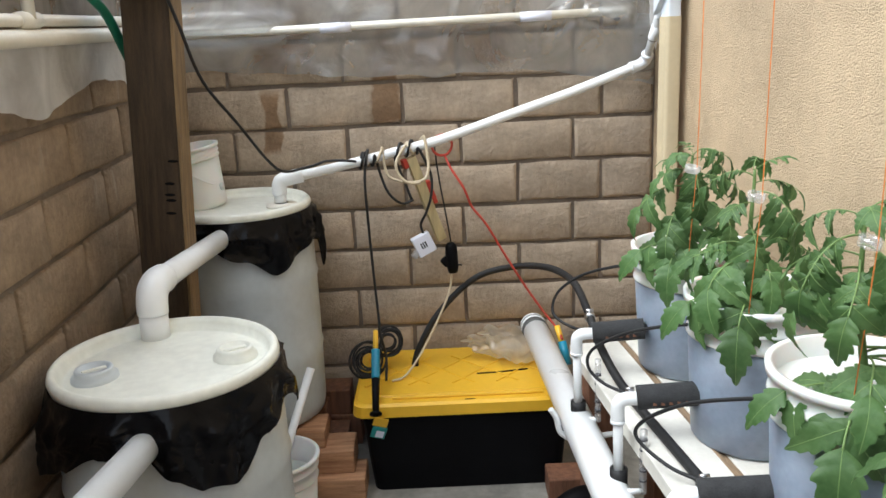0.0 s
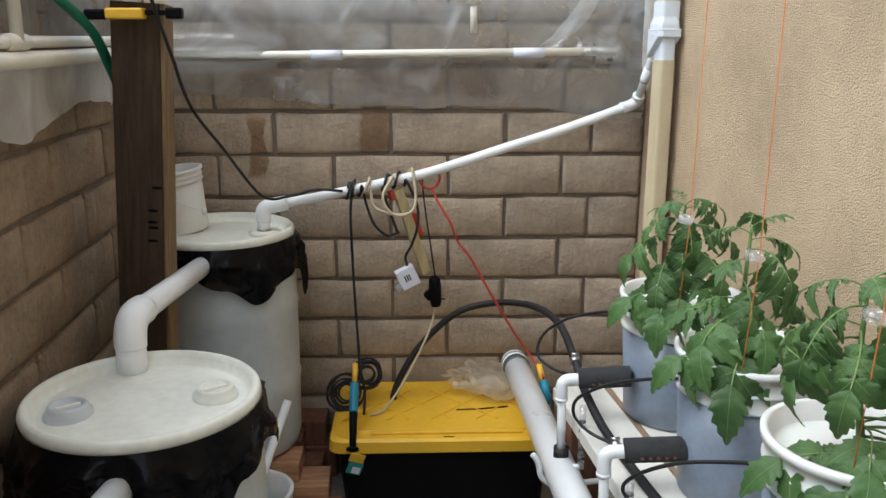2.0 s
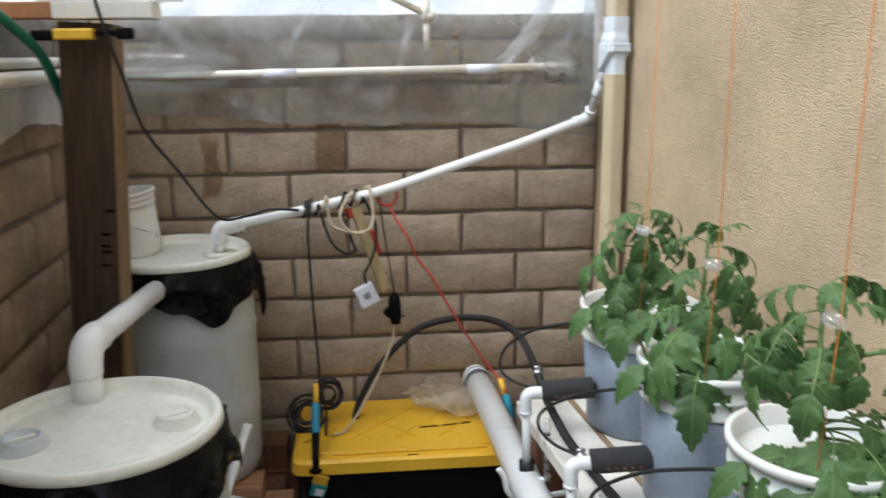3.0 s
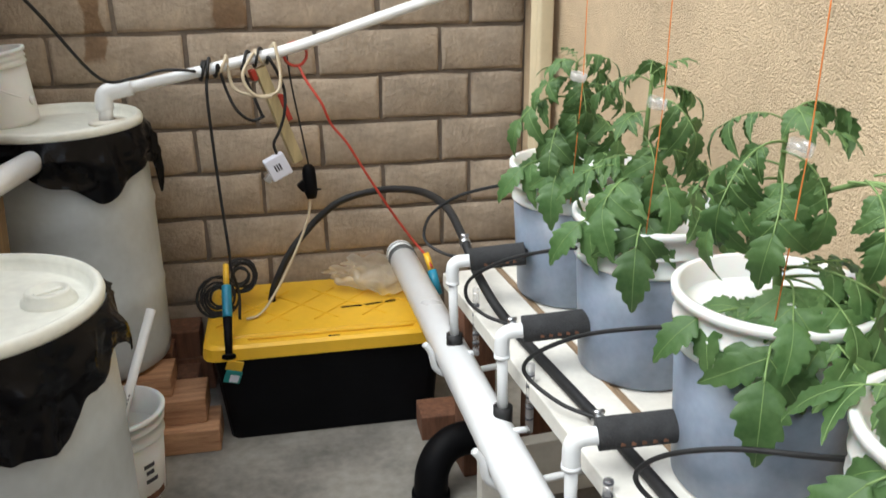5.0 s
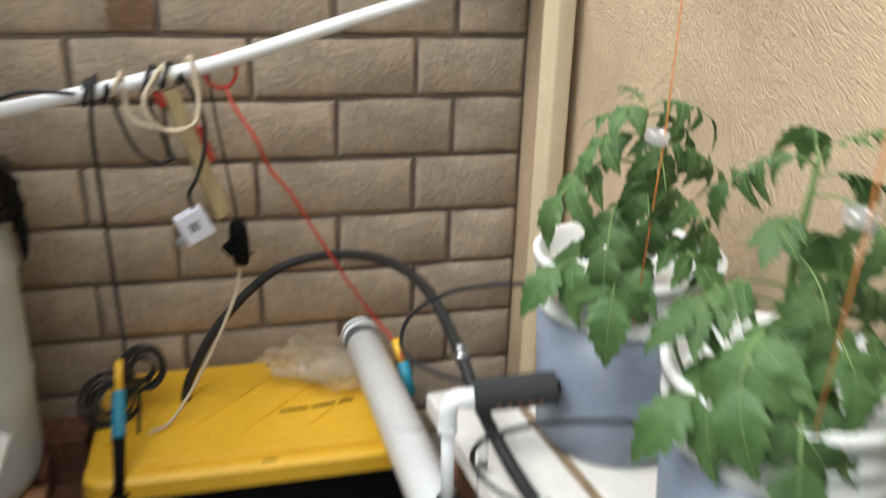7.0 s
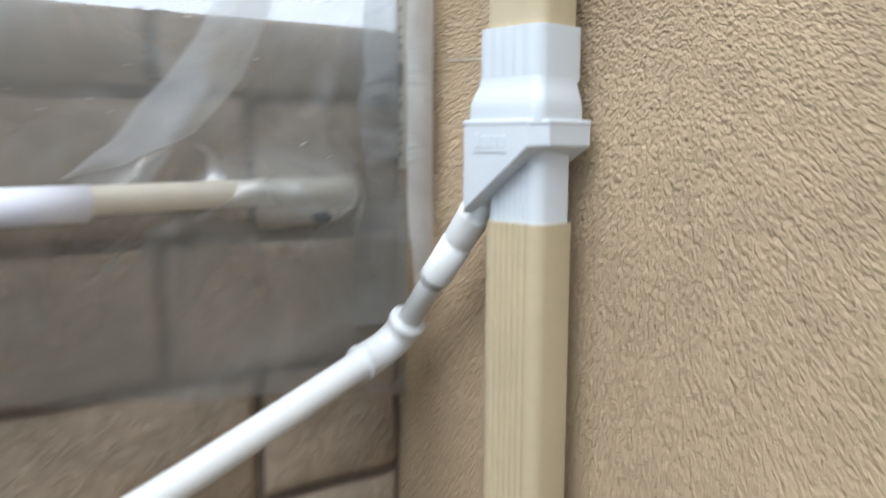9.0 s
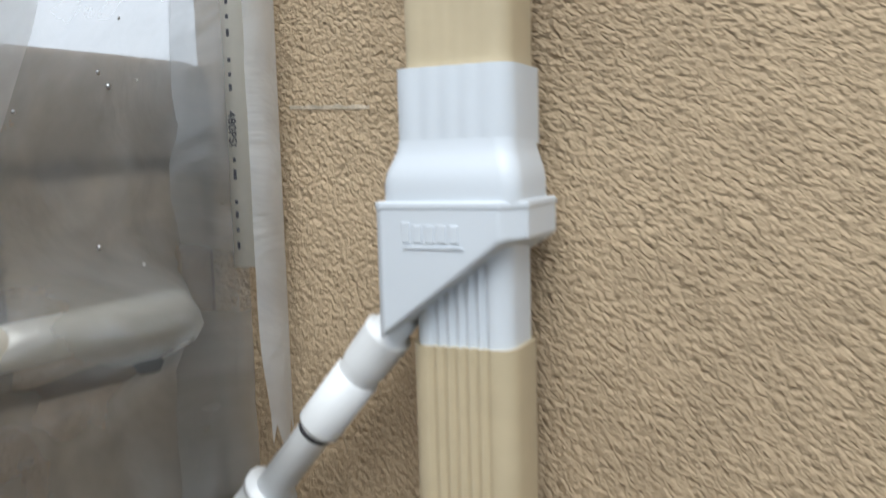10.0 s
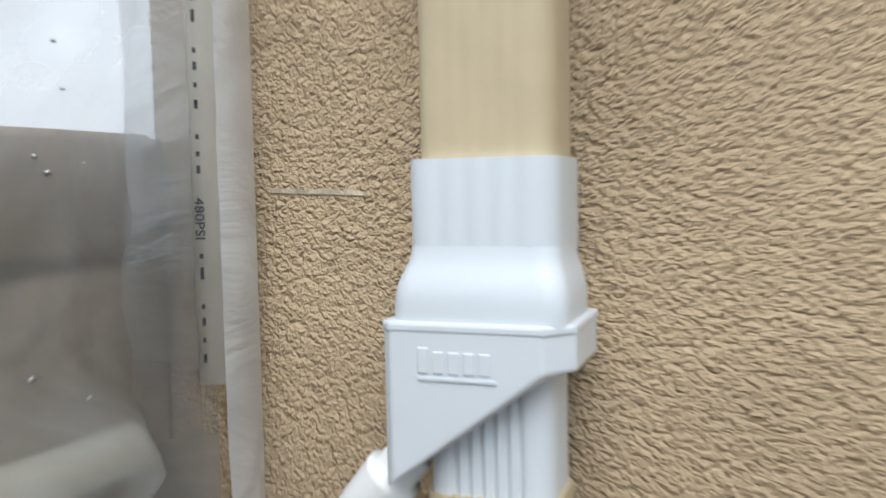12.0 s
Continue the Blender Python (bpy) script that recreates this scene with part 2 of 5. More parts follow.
M_GREYBAND = mat("grey_rubber_band", (0.09, 0.095, 0.095), 0.6, 0.1)
M_INK = mat("dark_ink", (0.05, 0.05, 0.06), 0.6, 0.0)
M_SOIL = mat("dark_grow_medium", (0.03, 0.025, 0.02), 0.95, 0.4, 40, 0.8, 150)
M_LEAF = leaf_material()
M_STEM = mat("tomato_stem", (0.17, 0.27, 0.085), 0.6, 0.15, 12, 0.2, 120)
M_FILM = film_material("greenhouse_film", (0.58, 0.605, 0.615), 0.54, 0.2, 0.25)
M_FILM_L = film_material("milky_film", (0.85, 0.86, 0.86), 0.26, front=0.55)
M_FOLD = film_material("folded_film", (0.84, 0.86, 0.87), 0.52, 0.2, 0.2)
M_CLEARBAG = film_material("clear_bag", (0.88, 0.87, 0.82), 0.42)
M_CLEAR = film_material("clear_plastic", (0.85, 0.85, 0.85), 0.70, 0.1, 0.1)

# ---- mesh helpers ----


def finish(bm, smooth):
    bmesh.ops.recalc_face_normals(bm, faces=bm.faces)
    for f in bm.faces:
        f.smooth = smooth
    return bm


def box(a, b, bevel=0.0, seg=2):
    bm = bmesh.new()
    bmesh.ops.create_cube(bm, size=1.0)
    a, b = Vector(a), Vector(b)
    for v in bm.verts:
        v.co = Vector(((a[i] + b[i]) / 2 + v.co[i] * abs(b[i] - a[i]) for i in range(3)))
    if bevel:
        bmesh.ops.bevel(bm, geom=list(bm.edges), offset=bevel, segments=seg, profile=0.5, affect='EDGES')
    return finish(bm, False)


def lathe(profile, n=40, closed=False):
    """Profile of (radius, z) turned round z."""
    bm = bmesh.new()
    rings = []
    for r, z in profile:
        if r < 1e-5:
            rings.append([bm.verts.new((0, 0, z))])
        else:
            rings.append([bm.verts.new((r * math.cos(k * math.tau / n), r * math.sin(k * math.tau / n), z)) for k in range(n)])
    pairs = list(zip(rings, rings[1:] + rings[:1])) if closed else list(zip(rings, rings[1:]))
    for p, q in pairs:
        for k in range(n):
            j = (k + 1) % n
            vs = [p[k % len(p)], p[j % len(p)], q[j % len(q)], q[k % len(q)]]
            vs = [v for i, v in enumerate(vs) if v not in vs[:i]]
            if len(vs) > 2:
                bm.faces.new(vs)
    return finish(bm, True)


def smooth_path(pts, step=6):
    pts = [Vector(p) for p in pts]
    ext = [pts[0] * 2 - pts[1]] + pts + [pts[-1] * 2 - pts[-2]]
    out = []
    for i in range(1, len(ext) - 2):
        p0, p1, p2, p3 = ext[i - 1:i + 3]
        for k in range(step):
            t = k / step
            out.append(0.5 * ((2 * p1) + (p2 - p0) * t + (2 * p0 - 5 * p1 + 4 * p2 - p3) * t * t + (3 * p1 - p0 - 3 * p2 + p3) * t ** 3))
    out.append(pts[-1])
    return out


def tube(pts, r, n=12, step=6, straight=False, r2=None, hollow=False):
    """A round tube along points, its ends closed."""
    path = [Vector(p) for p in pts] if straight else smooth_path(pts, step)
    bm = bmesh.new()
    up = Vector((0.31, 0.17, 0.93))
    rings, m = [], len(path)
    for i, p in enumerate(path):
        d = (path[min(i + 1, m - 1)] - path[max(i - 1, 0)]).normalized()
        side = d.cross(up)
        if side.length < 1e-4:
            side = d.orthogonal()
        side.normalize()
        up = side.cross(d).normalized()
        rr = r if r2 is None else r + (r2 - r) * i / (m - 1)
        rings.append([bm.verts.new(p + (side * math.cos(k * math.tau / n) + up * math.sin(k * math.tau / n)) * rr) for k in range(n)])
    for p, q in zip(rings, rings[1:]):
        for k in range(n):
            bm.faces.new((p[k], p[(k + 1) % n], q[(k + 1) % n], q[k]))
    if not hollow:
        bm.faces.new(rings[0])
        bm.faces.new(rings[-1])
    return finish(bm, True)


def joined(*bms):
    out = bmesh.new()
    for b in bms:
        me = bpy.data.meshes.new("tmp")
        b.to_mesh(me)
        out.from_mesh(me)
        b.free()
        bpy.data.meshes.remove(me)
    return out


def moved(bm, m):
    bm.transform(m)
    return bm


def sheet(f, nu, nv):
    """A grid of nu x nv cells, f(u, v) -> place, u and v from 0 to 1."""
    bm = bmesh.new()
    g = [[bm.verts.new(f(i / nu, j / nv)) for j in range(nv + 1)] for i in range(nu + 1)]
    for i in range(nu):
        for j in range(nv):
            bm.faces.new((g[i][j], g[i + 1][j], g[i + 1][j + 1], g[i][j + 1]))
    return finish(bm, True)


def link_mesh(name, bm, material):
    me = bpy.data.meshes.new(name)
    bm.to_mesh(me)
    bm.free()
    for m in (material if isinstance(material, (list, tuple)) else [material]):
        me.materials.append(m)
    return new(name, me)


def part(name, bm, material, parent=None, label=""):
    ob = link_mesh(name, bm, material)
    if parent:
        ob.parent = parent
    if label:
        ob["label"] = label
    return ob


def thing(name, label, category, group="", at=(0, 0, 0), kind=""):
    ob = new(name)
    ob.empty_display_size = 0.05
    ob.location = at
    return tagged(ob, label, category, group, kind)


def solo(name, bm, material, label, category, group="", kind=""):
    return tagged(link_mesh(name, bm, material), label, category, group, kind)


def structure(name, bm, material, label, category):
    return solo(name, bm, material, label, category, kind="structure")


def fuzz(x, y, z, s=1.0):
    return noise.noise(Vector((x * s, y * s, z * s)))


# ---- the large structure ----
WALL_Y, LEFT_X, WALL_TOP = 3.70, -0.785, 1.70
LEFT = pose(LEFT_X, WALL_Y, 0, 0, 0, 2.45)      # the side wall: x out of it, y along it, 0 in the corner
SLOPE = 0.097
H_ANG = math.atan(SLOPE)
BASE_U = 3.343
AL = Vector((-math.sin(H_ANG), math.cos(H_ANG), 0))      # along the house wall, away from the camera
NO = Vector((-math.cos(H_ANG), -math.sin(H_ANG), 0))     # out of the house wall
H0 = Vector((0.974, BASE_U, 0))


def house(u, d, z):
    """A place by the house wall: u along it (about the world's y), d out of it, z up."""
    return H0 + AL * (u - BASE_U) + NO * d + Vector((0, 0, z))


HOUSE = Matrix.Translation(H0) @ Matrix(((AL.x, NO.x, 0, 0), (AL.y, NO.y, 0, 0), (0, 0, 1, 0), (0, 0, 0, 1)))
# in HOUSE's own axes: x along the wall (u - BASE_U), y out of it, z up

structure("ground", box((-60, -60, -0.3), (60, 60, 0)), M_CONC, "stained grey concrete slab ground", "ground")
wall_back = structure("wall_back", box((LEFT_X - 0.2, WALL_Y + 0.012, 0), (0.9455, WALL_Y + 0.15, WALL_TOP - 0.004)), M_MORTAR,
                      "tan slump block garden wall with raked mortar joints", "wall")
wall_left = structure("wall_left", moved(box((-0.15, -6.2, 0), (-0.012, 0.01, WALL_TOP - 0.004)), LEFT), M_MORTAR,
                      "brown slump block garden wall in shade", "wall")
wall_house = structure("wall_house", moved(box((-9, -0.2, 0), (0.375, -0.007, 5.6)), HOUSE), M_STUCCO, "tan sand-textured stucco house wall", "wall")
part("paint_scrape", sheet(lambda u, v: house(3.556 + 0.072 * u, -0.006, 1.6545 + 0.003 * u + (0.003 + 0.002 * fuzz(u * 9, 1, 1)) * v), 24, 1), M_CHALK, wall_house, "pale scrape on the stucco")
# unseen wall, added to hold low sky light off the side wall
structure("rear_light_block", box((LEFT_X - 0.15, -1.95, 0), (1.75, -1.8, 2.2)), M_MORTAR, "unseen plain wall added behind to cut low sky light", "wall")

# ---- drums ----
def drum(x, y, z0, rim_z, label, bungs, drop, seed, radius=0.238, tilt=0.0):
    ob = thing("drum", label, "drum", "rain water drums", (x, y, z0))
    h, r = rim_z - z0, radius
    ob.rotation_euler = (radians(tilt), 0, 0)
    part("body", lathe([(0, 0.004), (r * 0.90, 0.004), (r * 0.96, 0.014), (r * 0.985, 0.05), (r * 0.995, h * 0.30), (r * 1.012, h * 0.325),
                        (r * 0.995, h * 0.35), (r * 1.0, h * 0.5), (r * 1.0, h * 0.64), (r * 1.02, h * 0.665), (r * 1.0, h * 0.69),
                        (r * 0.99, h - 0.09), (r * 0.965, h - 0.045), (r * 0.955, h - 0.036), (0, h - 0.036)], 56), M_DRUM, ob)
    lid = part("lid", lathe([(0, h - 0.020), (r * 0.5, h - 0.021), (r * 0.80, h - 0.022), (r * 0.86, h - 0.026), (r * 0.895, h - 0.026), (r * 0.912, h - 0.008), (r * 0.932, h + 0.003), (r * 0.965, h + 0.004),
                             (r * 0.99, h - 0.002), (r * 1.0, h - 0.012), (r * 0.985, h - 0.026), (r * 0.95, h - 0.030)], 64),
               M_LID, ob, "cream moulded plastic lid")
    for bx, by, br, clear in bungs:
        part("bung_cap", moved(lathe([(br * 1.35, -0.006), (br * 1.32, 0.003), (br * 1.12, 0.005), (br * 1.10, 0.015), (br * 1.04, 0.019), (br * 0.86, 0.019),
                                      (br * 0.80, 0.012), (0, 0.012)], 32), pose(bx - x, by - y, h - 0.016)), M_DRUM if clear else M_LID, lid,
             "grey ring bung" if clear else "cream screw cap")
        part("cap_rib", moved(box((-br * 0.7, -0.005, 0.010), (br * 0.7, 0.005, 0.017), 0.002), pose(bx - x, by - y, h - 0.016, 0, 0, 35)), M_LID, lid)

    def skirt(u, v):
        a = u * math.tau
        low = drop(a) + 0.010 * fuzz(math.cos(a) * 5, math.sin(a) * 5, seed)
        ridge = 1 - 2 * abs(fuzz(math.cos(a) * 3.2 + v * 1.3, math.sin(a) * 3.2, v * 1.2 + seed, 1.3))
        crease = 1 - 2 * abs(fuzz(math.cos(a) * 7 - v * 2.1, math.sin(a) * 7, v * 4.5 - seed, 1.5))
        fold = 0.007 * math.sin(a * 13 + 4 * fuzz(math.cos(a), math.sin(a), seed, 1.5)) + 0.012 * ridge + 0.0035 * crease - 0.007
        rr = r * 0.985 + 0.004 + (0.014 + max(-0.006, fold)) * min(1, v * 2.5) + 0.016 * v * min(1, low / 0.15)
        return Vector((rr * math.cos(a), rr * math.sin(a), h - 0.020 - low * v))
    part("liner_skirt", sheet(skirt, 260, 26), M_BAG, ob, "crumpled black plastic film hanging under the lid")
    return ob


def by_angle(table):
    """A smooth run of lengths by heading in degrees, closed round the circle."""
    def f(a):
        d = (math.degrees(a) + 180) % 360 - 180
        for (d0, v0), (d1, v1) in zip(table, table[1:]):
            if d0 <= d <= d1:
                k = (d - d0) / (d1 - d0)
                return v0 + (v1 - v0) * k * k * (3 - 2 * k)
        return table[0][1]
    return f


near_drop = by_angle([(-180, 0.15), (-150, 0.17), (-125, 0.13), (-105, 0.085), (-88, 0.07), (-74, 0.14), (-62, 0.175), (-45, 0.17), (-30, 0.11), (-8, 0.075), (6, 0.09), (14, 0.13), (24, 0.05), (90, 0.05), (150, 0.10), (180, 0.15)])
far_drop = by_angle([(-180, 0.05), (-130, 0.05), (-105, 0.07), (-75, 0.12), (-55, 0.175), (-40, 0.13), (-20, 0.10), (-8, 0.11), (-2, 0.21), (4, 0.10), (30, 0.06), (180, 0.05)])
drum(-0.445, 2.394, 0.09, 0.839, "grey plastic drum with cream lid and black film skirt", [(-0.302, 2.415, 0.036, False), (-0.577, 2.330, 0.036, True)], near_drop, 3, 0.241)
drum(-0.504, 3.413, 0.215, 0.965, "grey plastic drum with cream lid raised on timber blocks", [], far_drop, 8)
solo("paver", box((-0.65, 2.19, 0), (-0.24, 2.60, 0.09), 0.006), M_CONC, "square concrete paver under a drum", "paver")

# ---- timber under the far drum ----
def timber(a, b, label, mtl=None, m=None):
    bm = box(a, b, 0.004)
    if m:
        moved(bm, m)
    return solo("timber_block", bm, mtl or M_REDWOOD, label, "timber", "timbers under the drum")


timber((-0.66, 3.145, 0), (-0.124, 3.285, 0.076), "reddish sawn timber block lying on concrete")
timber((-0.68, 3.19, 0.076), (-0.160, 3.33, 0.155), "reddish sawn timber block lying on another")
timber((-0.70, 3.22, 0.155), (-0.255, 3.36, 0.215), "reddish timber board carrying a drum")
timber((-0.70, 3.53, 0), (-0.165, 3.66, 0.12), "dark red timber block beside the wall", M_BROWNWOOD)
timber((-0.70, 3.54, 0.12), (-0.20, 3.66, 0.215), "dark red timber board beside the wall", M_BROWNWOOD)
timber((-0.70, 3.40, 0.12), (-0.27, 3.50, 0.215), "dark red timber board beside the wall", M_BROWNWOOD)
timber((-0.70, 3.40, 0.0), (-0.20, 3.50, 0.12), "dark red timber block beside the wall", M_BROWNWOOD)

# ---- pails ----
def pail(name, x, y, z, r0, r1, h, label, body=None, top=None, tilt=(0, 0, 0), bands=(0.80, 0.87), group="", inside=None):
    ob = thing(name, label, "bucket", group, (x, y, z))
    ob.rotation_euler = [radians(a) for a in tilt]
    rr = lambda t: r0 + (r1 - r0) * t
    zsplit = bands[0]
    part("body", lathe([(0, 0.004), (r0 * 0.95, 0.0), (r0, 0.008), (rr(zsplit), h * zsplit), (rr(zsplit) - 0.003, h * zsplit), (r0 - 0.004, 0.012), (0, 0.012)], 48),
         body or M_WHITEP, ob)
    prof = [(rr(zsplit), h * zsplit)]
    for b in bands:
        prof += [(rr(b), h * b), (rr(b) + 0.0045, h * b + 0.003), (rr(b) + 0.0045, h * b + 0.007), (rr(b) + 0.0015, h * b + 0.011)]
    prof += [(r1 * 0.985, h * 0.945), (r1 + 0.006, h * 0.95), (r1 + 0.007, h * 0.995), (r1 + 0.001, h), (r1 - 0.006, h * 0.995), (rr(zsplit) - 0.004, h * zsplit)]
    part("rim", lathe(prof, 48), top or M_WHITEP, ob)
    if inside:
        part("cover", lathe([(rr(0.88) - 0.005, h * 0.88), (rr(0.88) * 0.8, h * 0.875), (0.047, h * 0.88), (0.043, h * 0.88), (0.041, h * 0.82)], 40), M_WHITEP, ob, "white cover with a round hole")
        part("net_pot", lathe([(0.041, h * 0.83), (0.03, h * 0.835), (0, h * 0.84)], 24), inside, ob, "dark growing medium")
    return ob


sp = pail("small_bucket", -0.632, 3.47, 0.945, 0.078, 0.088, 0.205, "small white plastic pail standing on a drum lid", bands=(0.78, 0.86), tilt=(3, -7, 0))
part("handle_ear", moved(lathe([(0, 0), (0.012, 0), (0.014, 0.004), (0.008, 0.012), (0, 0.013)], 16), pose(0.075, -0.02, 0.06, 0, 90, 0)), M_WHITEP, sp)
part("handle_wire", tube([(0.078, -0.022, 0.063), (0.045, -0.075, 0.095), (-0.02, -0.092, 0.150), (-0.075, -0.055, 0.190)], 0.0018, 6), M_WHITEP, sp)
wp = pail("white_bucket", -0.365, 2.99, 0.0, 0.100, 0.120, 0.265, "dirty white plastic bucket standing on concrete", bands=(0.70, 0.84))
part("mud_splash", sheet(lambda u, v: Vector((0.1018 * math.cos(-0.9 + u * 0.7), 0.1018 * math.sin(-0.9 + u * 0.7), 0.012 + v * (0.022 + 0.012 * fuzz(u * 4, 1, 1)))), 10, 2), M_BROWNWOOD, wp, "brown mud stain")
for k, (a, w, zz) in enumerate(((-0.75, 0.30, 0.12), (-0.75, 0.22, 0.10), (-0.72, 0.34, 0.075))):
    lab = sheet(lambda u, v: Vector((0.1115 * math.cos(a + (u - 0.5) * w), 0.1115 * math.sin(a + (u - 0.5) * w), zz + v * 0.012)), 8, 1)
    part("label_bar", lab, M_INK, wp)
stick = thing("pvc_stick", "white printed plastic pipe offcut leaning in a bucket", "pipe")
S0, S1 = Vector((-0.43, 2.93, 0.02)), Vector((-0.281, 3.222, 0.442))
part("pipe", tube([S0, S1], 0.0135, 14, straight=True), M_PVC, stick)
for k in range(9):
    q_ = S0.lerp(S1, 0.36 + k * 0.022) + Vector((0.006, -0.0105, 0.0062))
    part("print_bar", moved(box((-0.0025, -0.0008, -0.0035), (0.0025, 0.0008, 0.0035)), Matrix.Translation(q_) @ (S1 - S0).to_track_quat('Z', 'Y').to_matrix().to_4x4()), M_INK, stick)

# ---- post, top board and bar clamp ----
post = thing("wooden_post", "dark timber post with a paler side face", "post", at=(-0.645, 2.93, 0))
post.rotation_euler = (0, radians(3.4), 0)      # it leans away from the side wall
# dark wood on the shaft, a slab about four times paler on its +x face
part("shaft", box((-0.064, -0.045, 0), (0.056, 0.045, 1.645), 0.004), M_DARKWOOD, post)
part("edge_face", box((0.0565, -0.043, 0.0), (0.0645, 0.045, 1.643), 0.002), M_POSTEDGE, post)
for zz in (1.19, 1.13, 1.10, 1.085, 1.05):
    part("knot", moved(lathe([(0, 0), (0.010, 0), (0.009, 0.001), (0, 0.0015)], 10), pose(0.028 + fuzz(zz, 3, 3, 40) * 0.03, -0.0445, zz, 90, 0, 0) @ Matrix.Diagonal((1.5, 0.45, 1, 1))), M_BLACKP, post)
beam = thing("top_board", "white-painted board with a bare orange end on the post", "board", at=(0, 0, 0))
part("painted_board", box((-0.614, 2.862, 1.650), (-0.383, 2.955, 1.690), 0.003), M_PAINTW, beam)
part("bare_end", box((-0.738, 2.864, 1.651), (-0.6145, 2.953, 1.689), 0.003), M_ORANGEWOOD, beam, "bare orange wood end")
clamp = thing("bar_clamp", "yellow and black bar clamp on the post", "clamp", at=(-0.542, 2.852, 1.614))
part("grip", box((-0.065, -0.022, -0.013), (0.025, 0.015, 0.013), 0.005), M_YELLOW, clamp, "yellow grip")
part("jaw", box((-0.115, -0.020, -0.014), (-0.066, 0.012, 0.010), 0.005), M_BLACKP, clamp)
part("bar", box((0.026, -0.006, -0.004), (0.08, 0.004, 0.008), 0.001), M_BLACKP, clamp)
part("far_jaw", box((0.075, -0.016, -0.012), (0.115, 0.012, 0.014), 0.005), M_BLACKP, clamp)

# ---- plastic pipes ----
def pipe_thing(name, label, at=(0, 0, 0), group=""):
    return thing(name, label, "pipe", group, at)


link = pipe_thing("overflow_pipe", "white PVC pipe with elbow between two drums")
part("riser", tube([(-0.524, 2.565, 0.814), (-0.522, 2.561, 0.884)], 0.0335, 22, straight=True), M_PVC, link)
part("elbow", tube([(-0.522, 2.561, 0.878), (-0.521, 2.562, 0.905), (-0.520, 2.576, 0.930), (-0.518, 2.604, 0.940), (-0.516, 2.640, 0.939)], 0.036, 22), M_PVC, link)
part("run", tube([(-0.517, 2.625, 0.939), (-0.508, 3.215, 0.896)], 0.030, 20, straight=True), M_PVC, link)
link2 = pipe_thing("overflow_pipe", "white PVC pipe entering the side of a drum")
part("run", tube([(-0.424, 2.185, 0.744), (-0.398, 1.25, 0.88)], 0.030, 20, straight=True), M_PVC, link2)
part("elbow", tube([(-0.398, 1.26, 0.878), (-0.397, 1.21, 0.882), (-0.396, 1.175, 0.865), (-0.396, 1.165, 0.825)], 0.036, 20), M_PVC, link2)
part("down_pipe", tube([(-0.396, 1.165, 0.845), (-0.396, 1.165, 0.0)], 0.030, 20, straight=True), M_PVC, link2)

drain = pipe_thing("drain_pipe", "long sloping white PVC drain pipe from downspout to drum")
PB = Vector((0.890, 3.634, 1.344))
part("flange", moved(lathe([(0, 0), (0.052, 0), (0.052, 0.008), (0.036, 0.012), (0.024, 0.012)], 24), pose(-0.360, 3.408, 0.9445)), M_PVC_OLD, drain)
part("stub", tube([(-0.362, 3.408, 0.947), (-0.362, 3.409, 1.0)], 0.020, 16, straight=True), M_PVC, drain)
part("elbow", tube([(-0.362, 3.409, 0.985), (-0.362, 3.409, 1.012), (-0.353, 3.412, 1.029), (-0.330, 3.417, 1.035), (-0.285, 3.425, 1.043)], 0.0245, 18), M_PVC, drain)
RUN = [Vector(p) for p in ((-0.325, 3.418, 1.0355), (-0.208, 3.440, 1.0535), (-0.059, 3.467, 1.080), (0.054, 3.488, 1.102), (0.188, 3.513, 1.130), (0.442, 3.558, 1.204), (0.642, 3.592, 1.262))] + [PB]
part("run", tube(RUN, 0.0162, 18, 4), M_PVC, drain)
d1 = (PB - RUN[-2]).normalized()
OUT = house(3.503, 0.052, 1.512)
d2 = (OUT - PB).normalized()
part("lower_elbow", tube([PB - d1 * 0.052, PB - d1 * 0.018, PB + d2 * 0.014, PB + d2 * 0.034], 0.0196, 20), M_PVC, drain)
part("elbow_lip", tube([PB + d2 * 0.031, PB + d2 * 0.037], 0.0214, 20, straight=True), M_PVC, drain)
part("elbow_lip", tube([PB - d1 * 0.048, PB - d1 * 0.055], 0.0208, 20, straight=True), M_PVC, drain)
part("short_pipe", tube([PB + d2 * 0.02, OUT], 0.0132, 18, straight=True), M_PVC, drain)
part("coupling", tube([PB + d2 * 0.106, PB + d2 * 0.108, PB + d2 * 0.158], 0.0168, 20, straight=True), M_PVC, drain)
part("coupling_neck", tube([PB + d2 * 0.157, PB + d2 * 0.164, PB + d2 * 0.172, PB + d2 * 0.20], 0.0150, 20, r2=0.0175), M_PVC, drain)
part("print_bar", tube([PB + d2 * 0.099, PB + d2 * 0.1025], 0.0134, 18, straight=True), M_INK, drain)

